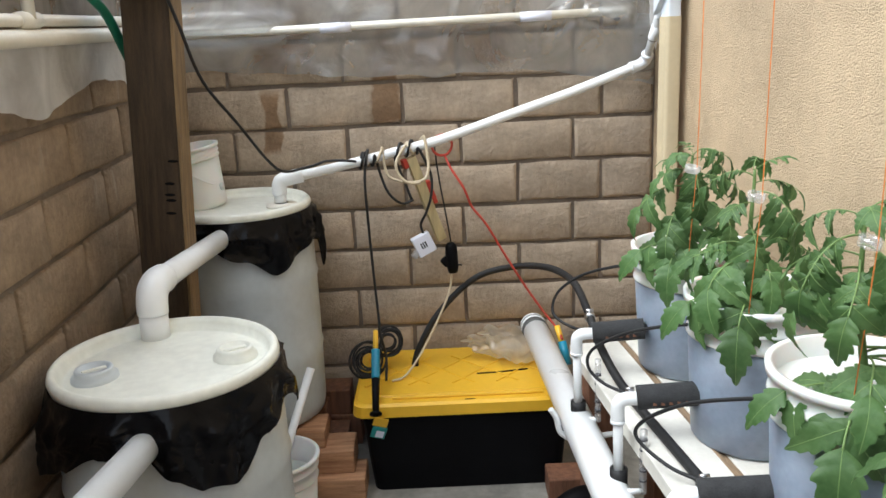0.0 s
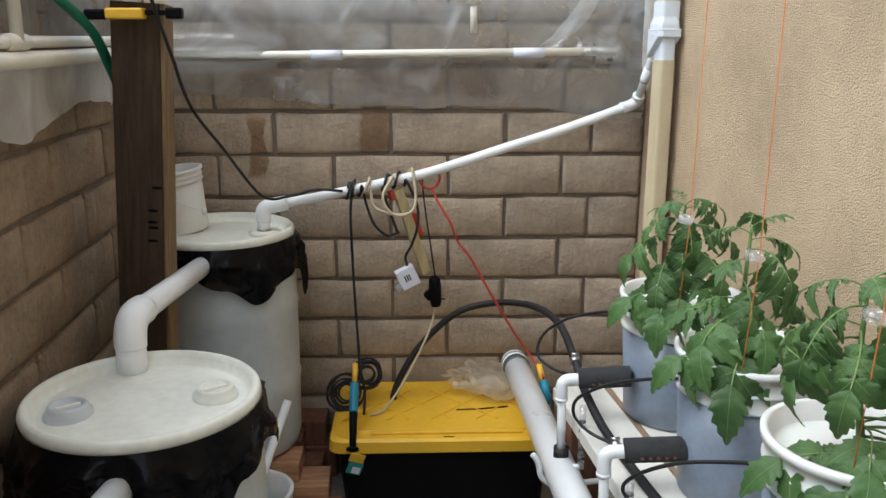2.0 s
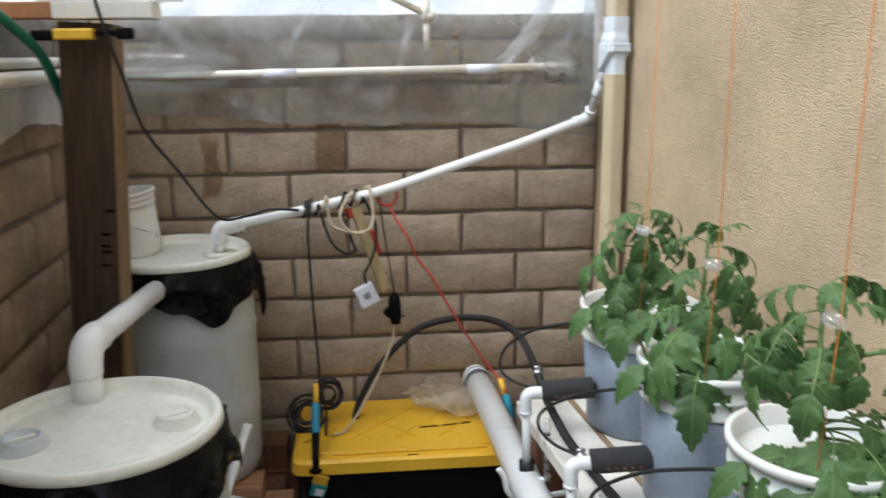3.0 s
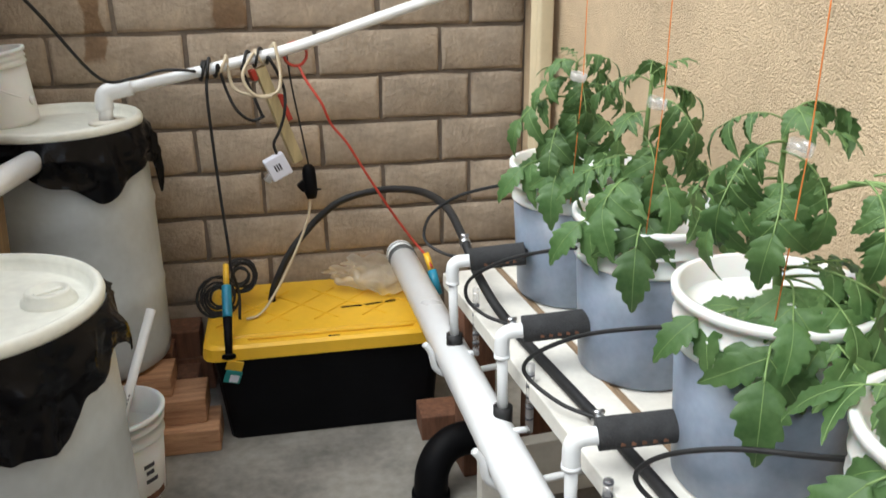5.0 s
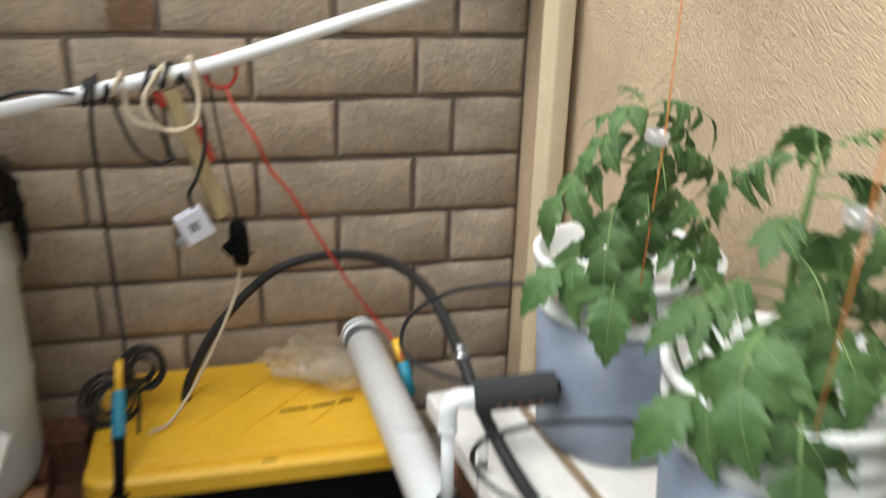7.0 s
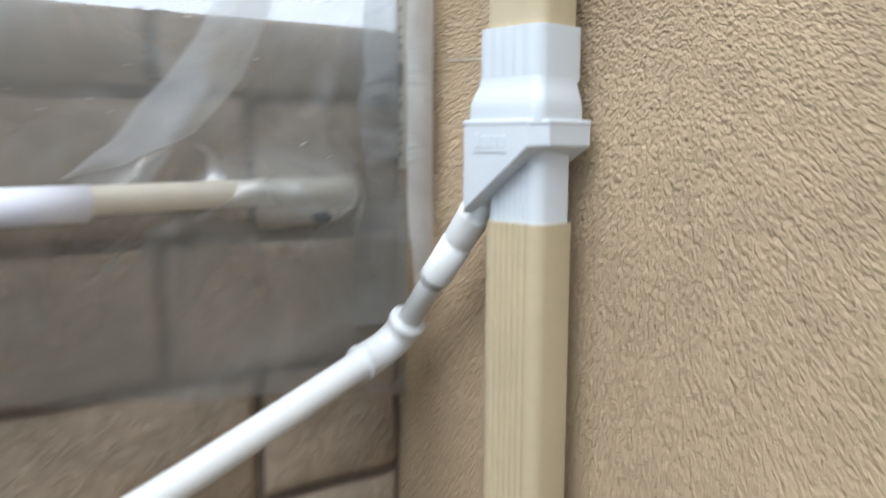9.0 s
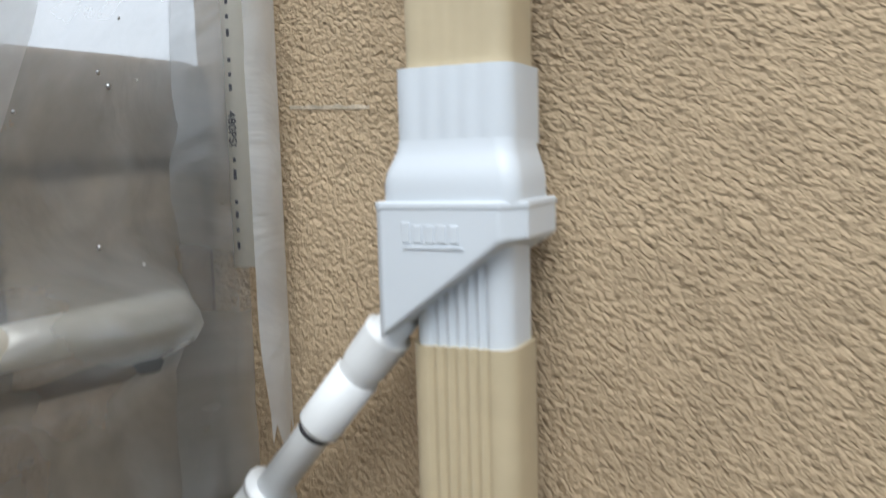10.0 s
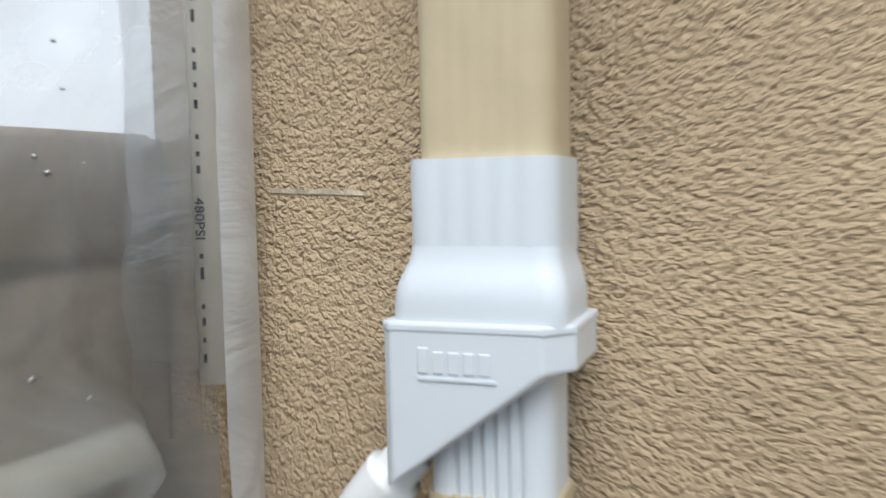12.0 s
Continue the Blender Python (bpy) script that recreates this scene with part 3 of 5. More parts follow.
# ---- downspout with diverter ----
def ribbed(u0, u1, d0, d1, r, z0, z1, ribs, depth, round_back=0.006):
    """Rounded box tube standing at the house wall, with upright ribs on its front."""
    pts = []

    def arc(cu, cd, rad, a0, a1, n=5):
        for k in range(n + 1):
            a = radians(a0 + (a1 - a0) * k / n)
            pts.append((cu + rad * math.cos(a), cd + rad * math.sin(a)))
    arc(u0 + round_back, d0 + round_back, round_back, 270, 180)
    arc(u0 + r, d1 - r, r, 180, 90)
    a, b = u0 + r + 0.002, u1 - r - 0.001
    if ribs:
        step = (b - a) / (ribs * 12 - 1)
        for k in range(ribs * 12):
            pts.append((a + k * step, d1 - depth * (0.5 - 0.5 * math.cos(k * math.tau / 12))))
    arc(u1 - r, d1 - r, r, 90, 0)
    arc(u1 - round_back, d0 + round_back, round_back, 0, -90)
    bm = bmesh.new()
    lo = [bm.verts.new((u - BASE_U, d, z0)) for u, d in pts]
    hi = [bm.verts.new((u - BASE_U, d, z1)) for u, d in pts]
    for k in range(len(pts)):
        j = (k + 1) % len(pts)
        bm.faces.new((lo[k], lo[j], hi[j], hi[k]))
    bm.faces.new(lo)
    bm.faces.new(hi)
    finish(bm, True)
    for e in bm.edges:
        if e.calc_face_angle(0) > 0.9:
            e.smooth = False
    return moved(bm, HOUSE)


def wedge(loop_lo, loop_hi):
    bm = bmesh.new()
    lo = [bm.verts.new(p) for p in loop_lo]
    hi = [bm.verts.new(p) for p in loop_hi]
    n = len(lo)
    for k in range(n):
        bm.faces.new((lo[k], lo[(k + 1) % n], hi[(k + 1) % n], hi[k]))
    bm.faces.new(lo[::-1])
    bm.faces.new(hi)
    bmesh.ops.bevel(bm, geom=list(bm.edges), offset=0.0018, segments=2, profile=0.5, affect='EDGES')
    finish(bm, False)
    return moved(bm, HOUSE)


spout = thing("downspout", "tan ribbed vinyl downspout with white diverter fitting", "downspout")
U0, U1 = 3.419, 3.493
part("lower_pipe", ribbed(U0, U1, 0.016, 0.066, 0.013, 0.05, 1.4935, 6, 0.0022), M_SPOUT, spout, "tan ribbed pipe below the diverter")
part("upper_pipe", ribbed(U0, U1, 0.016, 0.066, 0.013, 1.65, 3.2, 5, 0.0003), M_SPOUT, spout, "tan pipe above the diverter")
fit_ = part("diverter", ribbed(U0 + 0.0025, U1 - 0.0025, 0.018, 0.0635, 0.012, 1.485, 1.59, 6, 0.003), M_ADAPT, spout, "white vinyl rain diverter")
part("sleeve", ribbed(U0 - 0.003, U1 + 0.004, 0.012, 0.0715, 0.013, 1.624, 1.673, 4, 0.0009), M_ADAPT, fit_)


def loop(u0, u1, d0, d1, z0, z1, c):
    """Corner-cut rectangle; z falls from z1 at u0 to z0 at u1."""
    pts = [(u0, d0), (u0, d1 - c), (u0 + c, d1), (u1 - c * 0.4, d1), (u1, d1 - c * 0.4), (u1, d0)]
    return [Vector((u - BASE_U, d, z1 + (z0 - z1) * (u - u0) / (u1 - u0))) for u, d in pts]


F0, F1 = 3.4075, 3.509
lo_ = loop(F0, F1, 0.008, 0.080, 1.499, 1.565, 0.014)
for v in lo_:
    u = v.x + BASE_U
    v.z = 1.565 if u < F0 + 0.02 else 1.565 - (u - F0 - 0.02) / (F1 - F0 - 0.02) * 0.067
part("hood", wedge(lo_, loop(F0, F1, 0.008, 0.080, 1.588, 1.588, 0.014)), M_ADAPT, fit_)
part("hood_lip", wedge(loop(F0 - 0.0006, F1 + 0.0006, 0.0074, 0.0806, 1.5835, 1.5835, 0.014), loop(F0 - 0.0006, F1 + 0.0006, 0.0074, 0.0806, 1.5893, 1.5893, 0.014)), M_ADAPT, fit_)


def rrect(u0, u1, d0, d1, r, n=6):
    out = []
    for cu, cd, a0 in ((u1 - r, d1 - r, 0), (u0 + r, d1 - r, 90), (u0 + r, d0 + r, 180), (u1 - r, d0 + r, 270)):
        out += [(cu + r * math.cos(radians(a0 + 90 * k / n)), cd + r * math.sin(radians(a0 + 90 * k / n))) for k in range(n + 1)]
    return out


bm = bmesh.new()
big_, small_ = rrect(F0 + 0.003, F1 - 0.004, 0.010, 0.0775, 0.012), rrect(U0 - 0.003, U1 + 0.004, 0.012, 0.0715, 0.012)
rings = []
for zz, k in ((1.587, 0), (1.597, 0), (1.602, 0.05), (1.607, 0.18), (1.612, 0.42), (1.617, 0.70), (1.622, 0.92), (1.628, 1.01)):
    rings.append([bm.verts.new((a[0] + (b[0] - a[0]) * k - BASE_U, a[1] + (b[1] - a[1]) * k, zz)) for a, b in zip(big_, small_)])
for p, q in zip(rings, rings[1:]):
    for k in range(len(p)):
        bm.faces.new((p[k], p[(k + 1) % len(p)], q[(k + 1) % len(p)], q[k]))
part("shoulder", moved(finish(bm, True), HOUSE), M_ADAPT, fit_)
# raised plain mark on the hood, where the maker's mark is
for k in range(5):
    part("raised_mark", moved(box((3.4875 - BASE_U - k * 0.0083 - 0.0060, 0.0799, 1.563), (3.4875 - BASE_U - k * 0.0083, 0.0810, 1.5745 + (0.002 if k == 0 else 0)), 0.0005, 1), HOUSE), M_ADAPT, fit_)
part("raised_line", moved(box((3.4455 - BASE_U, 0.0799, 1.5595), (3.4875 - BASE_U, 0.0810, 1.561)), HOUSE), M_ADAPT, fit_)

# ---- frame pipes, clips and plastic sheets ----
rail = pipe_thing("frame_rail", "cream PVC rail holding plastic sheet along the wall")
part("rail", tube([(-0.73, 3.615, 1.500), (0.835, 3.634, 1.519)], 0.0135, 14, straight=True), M_PVC_OLD, rail)
for a, b in ((-0.215, -0.110), (0.462, 0.566)):
    part("snap_clip", tube([(a, 3.6215, 1.507 + a * 0.012), (b, 3.6225, 1.507 + b * 0.012)], 0.0168, 14, straight=True), M_CLIP, rail, "bluish white snap clip")
upright = pipe_thing("corner_upright", "white PVC upright with printed marks in the corner")
part("pipe", tube([(0.916, 3.642, 1.538), (0.914, 3.640, 2.6)], 0.0134, 14, straight=True), M_PVC_OLD, upright)


def on_upright(z):
    return Matrix.Translation((0.916, 3.642, z)) @ Matrix.Rotation(radians(-84), 4, 'Z') @ Matrix.Translation((0, -0.0138, 0))


for k in range(24):
    zz = 1.544 + k * 0.0105 + (0.008 if k % 5 == 0 else 0)
    if 1.620 < zz < 1.664:
        continue
    part("print_bar", moved(box((-0.0010, -0.0003, 0), (0.0012, 0.0003, 0.003 if k % 3 else 0.005)), on_upright(zz)), M_INK, upright)
txt = bpy.data.curves.new("lettering", 'FONT')
txt.body, txt.size, txt.extrude, txt.align_x = "480PSI", 0.0098, 0.0002, 'CENTER'
tmp = new("lettering_curve", txt)
tm = bpy.data.meshes.new_from_object(tmp.evaluated_get(bpy.context.evaluated_depsgraph_get()))
bpy.data.objects.remove(tmp)
bmt = bmesh.new()
bmt.from_mesh(tm)
bmt.transform(on_upright(1.642) @ Matrix.Rotation(radians(90), 4, 'X') @ Matrix.Rotation(radians(-90), 4, 'Z') @ Matrix.Translation((0, -0.0035, 0)))
part("lettering", bmt, M_INK, upright, "printed lettering 480PSI")
tee = pipe_thing("frame_joint", "cream PVC frame joint over the wall top")
part("drop_pipe", tube([(0.325, 3.62, 1.70), (0.328, 3.62, 1.575)], 0.0115, 12, straight=True), M_PVC_OLD, tee)
part("tee_fitting", tube([(0.324, 3.62, 1.735), (0.325, 3.62, 1.665)], 0.0155, 14, straight=True), M_PVC_OLD, tee)
part("tee_arm", tube([(0.325, 3.62, 1.69), (0.352, 3.62, 1.683)], 0.0145, 14, straight=True), M_PVC_OLD, tee)
part("brace", tube([(0.322, 3.62, 1.695), (-0.10, 3.63, 1.90)], 0.0115, 12, straight=True), M_PVC_OLD, tee)
part("upper_pipe", tube([(0.324, 3.62, 1.72), (0.322, 3.62, 2.6)], 0.0115, 12, straight=True), M_PVC_OLD, tee)
left_rail = pipe_thing("side_rail", "cream PVC side rail above plastic sheet")
part("rail", moved(tube([(0.040, -2.5, 1.544), (0.034, -0.10, 1.551)], 0.0135, 14, straight=True), LEFT), M_PVC_OLD, left_rail)
part("rolled_edge", moved(tube([(0.045, -2.5, 1.504), (0.043, -1.7, 1.508), (0.041, -1.1, 1.511), (0.037, -0.5, 1.514)], 0.019, 14), LEFT), M_PVC_OLD, left_rail, "sheet edge rolled on a pipe")
part("upright", moved(tube([(0.045, -1.150, 1.55), (0.042, -1.13, 2.3)], 0.0135, 14, straight=True), LEFT), M_PVC_OLD, left_rail)
part("tee_fitting", moved(tube([(0.040, -1.195, 1.548), (0.040, -1.105, 1.548)], 0.018, 14, straight=True), LEFT), M_PVC_OLD, left_rail)


def back_edge(x):
    return 1.335 + 0.02 * fuzz(x, 2, 5, 2.2) + 0.014 * fuzz(x, 8, 1, 9) - 0.045 * max(0, (x - 0.45) / 0.35) + 0.045 * max(0, (-0.2 - x) / 0.5)


def back_sheet(u, v):
    x = -0.70 + u * 1.630
    z = back_edge(x) + v * (2.05 - back_edge(x))
    fold = 0.020 * fuzz(x * 1.6 + z * 2.2, z * 1.2, 4, 3.0) + 0.010 * fuzz(x - z, z * 0.6, 9, 8.0)
    for fx, fz, sx_, w_, amp in ((0.60, 1.50, 0.85, 0.035, 0.022), (0.66, 1.48, 1.3, 0.022, 0.014), (0.20, 1.40, 0.35, 0.02, 0.012), (-0.45, 1.55, -0.9, 0.03, 0.02), (-0.1, 1.62, 0.6, 0.014, 0.012), (0.78, 1.45, 0.3, 0.012, 0.012)):
        q_ = (x - fx) - sx_ * (z - fz)
        fold -= amp * math.exp(-(q_ / w_) ** 2) * max(0, min(1, (z - fz + 0.04) / 0.05))
    y = 3.652 + fold
    if z < 1.5 and -0.30 < x < 0.66:
        y = 3.655 + 0.5 * fold
    elif x <= -0.30 or x >= 0.66:
        k = min(1, (abs(x - 0.18) - 0.48) / 0.10)
        y = y + (3.670 + 0.3 * fold - y) * k
        fade = max(0, min(1, (0.875 - x) / 0.06))
        y -= 0.080 * k * fade * math.exp(-((z - 1.515) / 0.035) ** 2)
    return Vector((x, min(y, 3.678), z))


back_film = solo("plastic_sheet", sheet(back_sheet, 220, 80), M_FILM, "wrinkled translucent greenhouse film hanging over the wall", "plastic sheet")


def on_film(x, z):
    return back_sheet((x + 0.70) / 1.630, (z - back_edge(x)) / (2.05 - back_edge(x))) - Vector((0, 0.002, 0))


for x, z, r_ in ((0.788, 1.492, 0.0095), (0.896, 1.639, 0.007), (0.894, 1.603, 0.003)):
    rng = random.Random(int(x * 1000))
    bm = bmesh.new()
    c = on_film(x, z)
    ring = [bm.verts.new(c + Vector((r_ * rng.uniform(0.5, 1.3) * math.cos(k * 0.7) * 1.2, -0.003 * rng.random(), r_ * rng.uniform(0.4, 1.0) * math.sin(k * 0.7)))) for k in range(9)]
    bm.faces.new(ring)
    solo("film_tear", finish(bm, False), M_GREYBAND, "dark ragged tear in the greenhouse film", "tear", "tears in the film")


def fold_band(path, widths):
    """Doubled fold of the film that follows a line, wide above and pinched below."""
    def at(u, v):
        k = v * (len(path) - 1)
        i = min(int(k), len(path) - 2)
        f = k - i
        f2 = f * f * (3 - 2 * f)
        x, z = (path[i][n] * (1 - f) + path[i + 1][n] * f for n in (0, 1))
        w = widths[i] * (1 - f2) + widths[i + 1] * f2
        x += (u - 0.5) * w * 0.75
        z -= (u - 0.5) * w * 0.75
        return on_film(x, z) - Vector((0, 0.002 + 0.004 * math.sin(u * math.pi) * w / 0.05, 0))
    return at


for path, widths in ((((0.553, 1.534), (0.600, 1.556), (0.652, 1.596), (0.700, 1.650), (0.738, 1.715), (0.772, 1.80)), (0.003, 0.022, 0.048, 0.055, 0.050, 0.045)),
                     (((0.668, 1.566), (0.690, 1.556), (0.688, 1.528), (0.662, 1.500)), (0.006, 0.016, 0.018, 0.004))):
    part("fold", sheet(fold_band(path, widths), 8, 30), M_FOLD, back_film, "white doubled fold")
part("doubled_edge", sheet(lambda u, v: Vector((0.914 - (0.048 + 0.02 * fuzz(1, v * 5, 7, 1.3)) * (1 - u), 3.668 - 0.026 * u + 0.004 * fuzz(u * 2, v * 7, 3, 2), 1.36 + 0.70 * v)), 8, 30), M_FILM, back_film, "doubled film at the corner pipe")
bm = bmesh.new()
rng = random.Random(12)
for k in range(70):
    x, z = rng.uniform(0.30, 0.84), rng.uniform(1.55, 1.80)
    bmesh.ops.create_icosphere(bm, subdivisions=1, radius=rng.uniform(0.0008, 0.0022), matrix=Matrix.Translation(on_film(x, z) + Vector((0, 0.001, 0))))
solo("water_drops", finish(bm, True), M_STEEL, "small water drops clinging to the film", "water drops", kind="stuff")


def corner_strip(u, v):
    z = 1.40 + v * 0.9 - 0.03 * fuzz(u * 3, v * 4, 2, 3)
    w = 0.034 + 0.004 * fuzz(0, z, 3, 20) - 0.010 * max(0, (1.50 - z) / 0.10)
    return Vector((0.9330 - (1 - u) * w, 3.622 - 0.003 * math.sin(u * 3.1), z))


solo("sheet_edge", sheet(corner_strip, 6, 60), M_FILM_L, "milky doubled film edge in the corner", "plastic sheet")


def left_low(y):
    return 1.372 + 0.028 * math.exp(-((y + 0.72) / 0.14) ** 2) - 0.036 * math.exp(-((y + 1.12) / 0.13) ** 2) + 0.02 * fuzz(y, 4, 4, 3.0) * (y < -1.4) + 0.007 * fuzz(y, 4, 9, 16)


def left_sheet(u, v):
    y = -2.5 + u * 2.4
    low = left_low(y)
    z = low + v * (1.512 - low)
    return Vector((0.027 + 0.016 * fuzz(y, z, 1, 6) * (1 - v) + 0.006 * math.sin(y * 31 + 4 * fuzz(y, z, 2, 3)) * (1 - v) + 0.014 * v, y, z))


solo("plastic_sheet", moved(sheet(left_sheet, 120, 16), LEFT), M_FILM_L, "milky plastic sheet hanging from the side rail", "plastic sheet")


def left_upper(u, v):
    y, z = -2.5 + u * 2.4, 1.54 + v * 0.6
    return Vector((0.015 + 0.016 * fuzz(y, z, 5, 5), y, z))


solo("plastic_sheet", moved(sheet(left_upper, 60, 20), LEFT), M_FILM, "translucent plastic sheet above the side rail", "plastic sheet")


def bunch(u, v):
    a_ = u * math.tau
    r_ = 0.03 + 0.012 * fuzz(math.cos(a_) * 2, math.sin(a_) * 2, v * 5, 1.5) + 0.004 * math.sin(a_ * 7 + v * 9)
    return Vector((-0.66 + 0.34 * v, 2.90 + r_ * math.cos(a_), 1.718 + 0.85 * r_ * math.sin(a_)))


solo("rolled_sheet", sheet(bunch, 40, 30), M_FILM_L, "crumpled roll of clear film lying on the top board", "plastic sheet")
solo("green_hose", tube([(-0.72, 2.62, 1.70), (-0.705, 2.72, 1.675), (-0.675, 2.79, 1.628), (-0.650, 2.87, 1.568), (-0.648, 2.96, 1.48), (-0.65, 3.04, 1.40)], 0.0125, 12), M_GREEN,
     "green garden hose hanging behind the post", "hose")

# ---- tote ----
tote = thing("storage_tote", "black storage tote with cracked yellow lid", "storage tote", at=(0.215, 3.440, 0))


def tapered(a0, b0, a1, b1, z0, z1, bev):
    bm = bmesh.new()
    bmesh.ops.create_cube(bm, size=2.0)
    for v in bm.verts:
        t = (v.co.z + 1) / 2
        v.co = Vector((v.co.x * (a0 + (a1 - a0) * t), v.co.y * (b0 + (b1 - b0) * t), z0 + (z1 - z0) * t))
    up = [e for e in bm.edges if abs(e.verts[0].co.z - e.verts[1].co.z) > 0.5 * (z1 - z0)]
    bmesh.ops.bevel(bm, geom=up, offset=bev, segments=4, profile=0.5, affect='EDGES')
    return finish(bm, False)


part("bin", tapered(0.315, 0.238, 0.345, 0.234, 0.0, 0.275, 0.035), M_BLACKP, tote, "black plastic bin")
lid = part("lid", tapered(0.372, 0.246, 0.368, 0.243, 0.268, 0.304, 0.045), M_YELLOW, tote, "yellow lid with moulded diamond ribs")
part("lid_edge", tapered(0.368, 0.242, 0.355, 0.230, 0.304, 0.311, 0.04), M_YELLOW, lid)
part("lid_panel", tapered(0.315, 0.185, 0.310, 0.181, 0.3105, 0.318, 0.03), M_YELLOW, lid)
for k in range(4):
    for s_ in (-1, 1):
        part("lid_rib", moved(box((-0.165, -0.0035, 0.3170), (0.165, 0.0035, 0.3220), 0.0015, 1), pose(-0.225 + k * 0.15, 0.012, 0, 0, 0, 47 * s_)), M_YELLOW, lid)
part("lid_bar", box((-0.24, -0.205, 0.3105), (0.26, -0.190, 0.3195), 0.003), M_YELLOW, lid)
part("hasp_slot", box((0.0, -0.226, 0.3095), (0.034, -0.220, 0.3118)), M_BLACKP, lid)
part("crack", joined(moved(box((-0.065, -0.0022, 0.3178), (0.0, 0.0022, 0.3215)), pose(0.115, -0.035, 0, 0, 0, 4)), moved(box((0.0, -0.0028, 0.3178), (0.12, 0.0028, 0.3215)), pose(0.11, -0.037, 0, 0, 0, 9))), M_BLACKP, lid, "dark crack across the lid")
part("hose_hole", moved(lathe([(0, 0), (0.014, 0), (0.014, 0.002), (0, 0.002)], 16), pose(-0.169, 0.063, 0.3185)), M_BLACKP, lid)

# ---- bench ----
def hbox(u0, u1, d0, d1, z0, z1, bev=0.003):
    return moved(box((u0 - BASE_U, d0, z0), (u1 - BASE_U, d1, z1), bev), HOUSE)


BZ = 0.585
bench = thing("plank_bench", "white-painted plank bench on brown posts along the house", "bench")
part("front_plank", hbox(1.0, 3.02, 0.337, 0.487, BZ - 0.038, BZ), M_PAINTW, bench)
part("back_plank", hbox(1.0, 3.02, 0.165, 0.319, BZ - 0.038, BZ - 0.003), M_PAINTW, bench)
part("worn_joint", hbox(1.0, 3.015, 0.318, 0.338, BZ - 0.03, BZ - 0.006), M_RAWEDGE, bench, "bare worn wood in the joint")
part("worn_edge", hbox(1.0, 3.01, 0.3365, 0.3435, BZ - 0.002, BZ + 0.0012, 0.0005), M_RAWEDGE, bench, "paint worn off the plank edge")
for u in (2.96, 1.72, 1.1):
    part("leg", hbox(u - 0.045, u + 0.045, 0.370, 0.460, 0, BZ - 0.038), M_BROWNWOOD, bench)
    part("leg", hbox(u - 0.045, u + 0.045, 0.170, 0.260, 0, BZ - 0.038), M_BROWNWOOD, bench)
part("low_board", hbox(2.72, 2.76, 0.10, 0.475, 0.04, 0.21), M_PAINTW, bench)

# ---- plant buckets ----
BUCKETS = [(0.815, 2.80), (0.836, 2.395), (0.857, 1.985), (0.880, 1.575)]
for x, y in BUCKETS:
    pail("grow_bucket", x, y, BZ, 0.131, 0.150, 0.336, "milky blue bucket with white rim on the bench", M_BLUEP, M_WHITEP, bands=(0.72, 0.83),
         group="grow buckets on the bench", inside=M_SOIL)

# ---- return pipe with risers ----
ret = pipe_thing("return_pipe", "thick white PVC return pipe along the bench")
R0, R1 = Vector((0.480, 3.535, 0.435)), Vector((0.566, 1.25, 0.455))
dr = (R1 - R0).normalized()
part("pipe", tube([R0, R1], 0.0445, 26, straight=True), M_PVC, ret)
part("end_cap", tube([R0 - dr * 0.012, R0 - dr * 0.008, R0 + dr * 0.02], 0.0465, 26, straight=True), M_PVC, ret)
part("rubber_band", tube([R0 + dr * 0.032, R0 + dr * 0.062], 0.0472, 26, straight=True), M_GREYBAND, ret, "grey rubber band")
part("rubber_band", tube([R0 + dr * 0.004, R0 + dr * 0.010], 0.0476, 26, straight=True), M_GREYBAND, ret)
for yy in (2.76, 2.28, 1.75):
    c = R0 + dr * ((yy - R0.y) / dr.y)
    part("hook", tube([c + Vector((0.05, 0, -0.03)), c + Vector((0, 0, -0.052)), c + Vector((-0.046, 0, -0.028)), c + Vector((-0.060, 0, 0.02)), c + Vector((-0.075, 0, 0.045))], 0.008, 10), M_PVC, ret, "white pipe hook")
    part("hook_arm", tube([c + Vector((0.03, 0, -0.045)), c + Vector((0.16, 0, -0.03))], 0.008, 10, straight=True), M_PVC, ret)
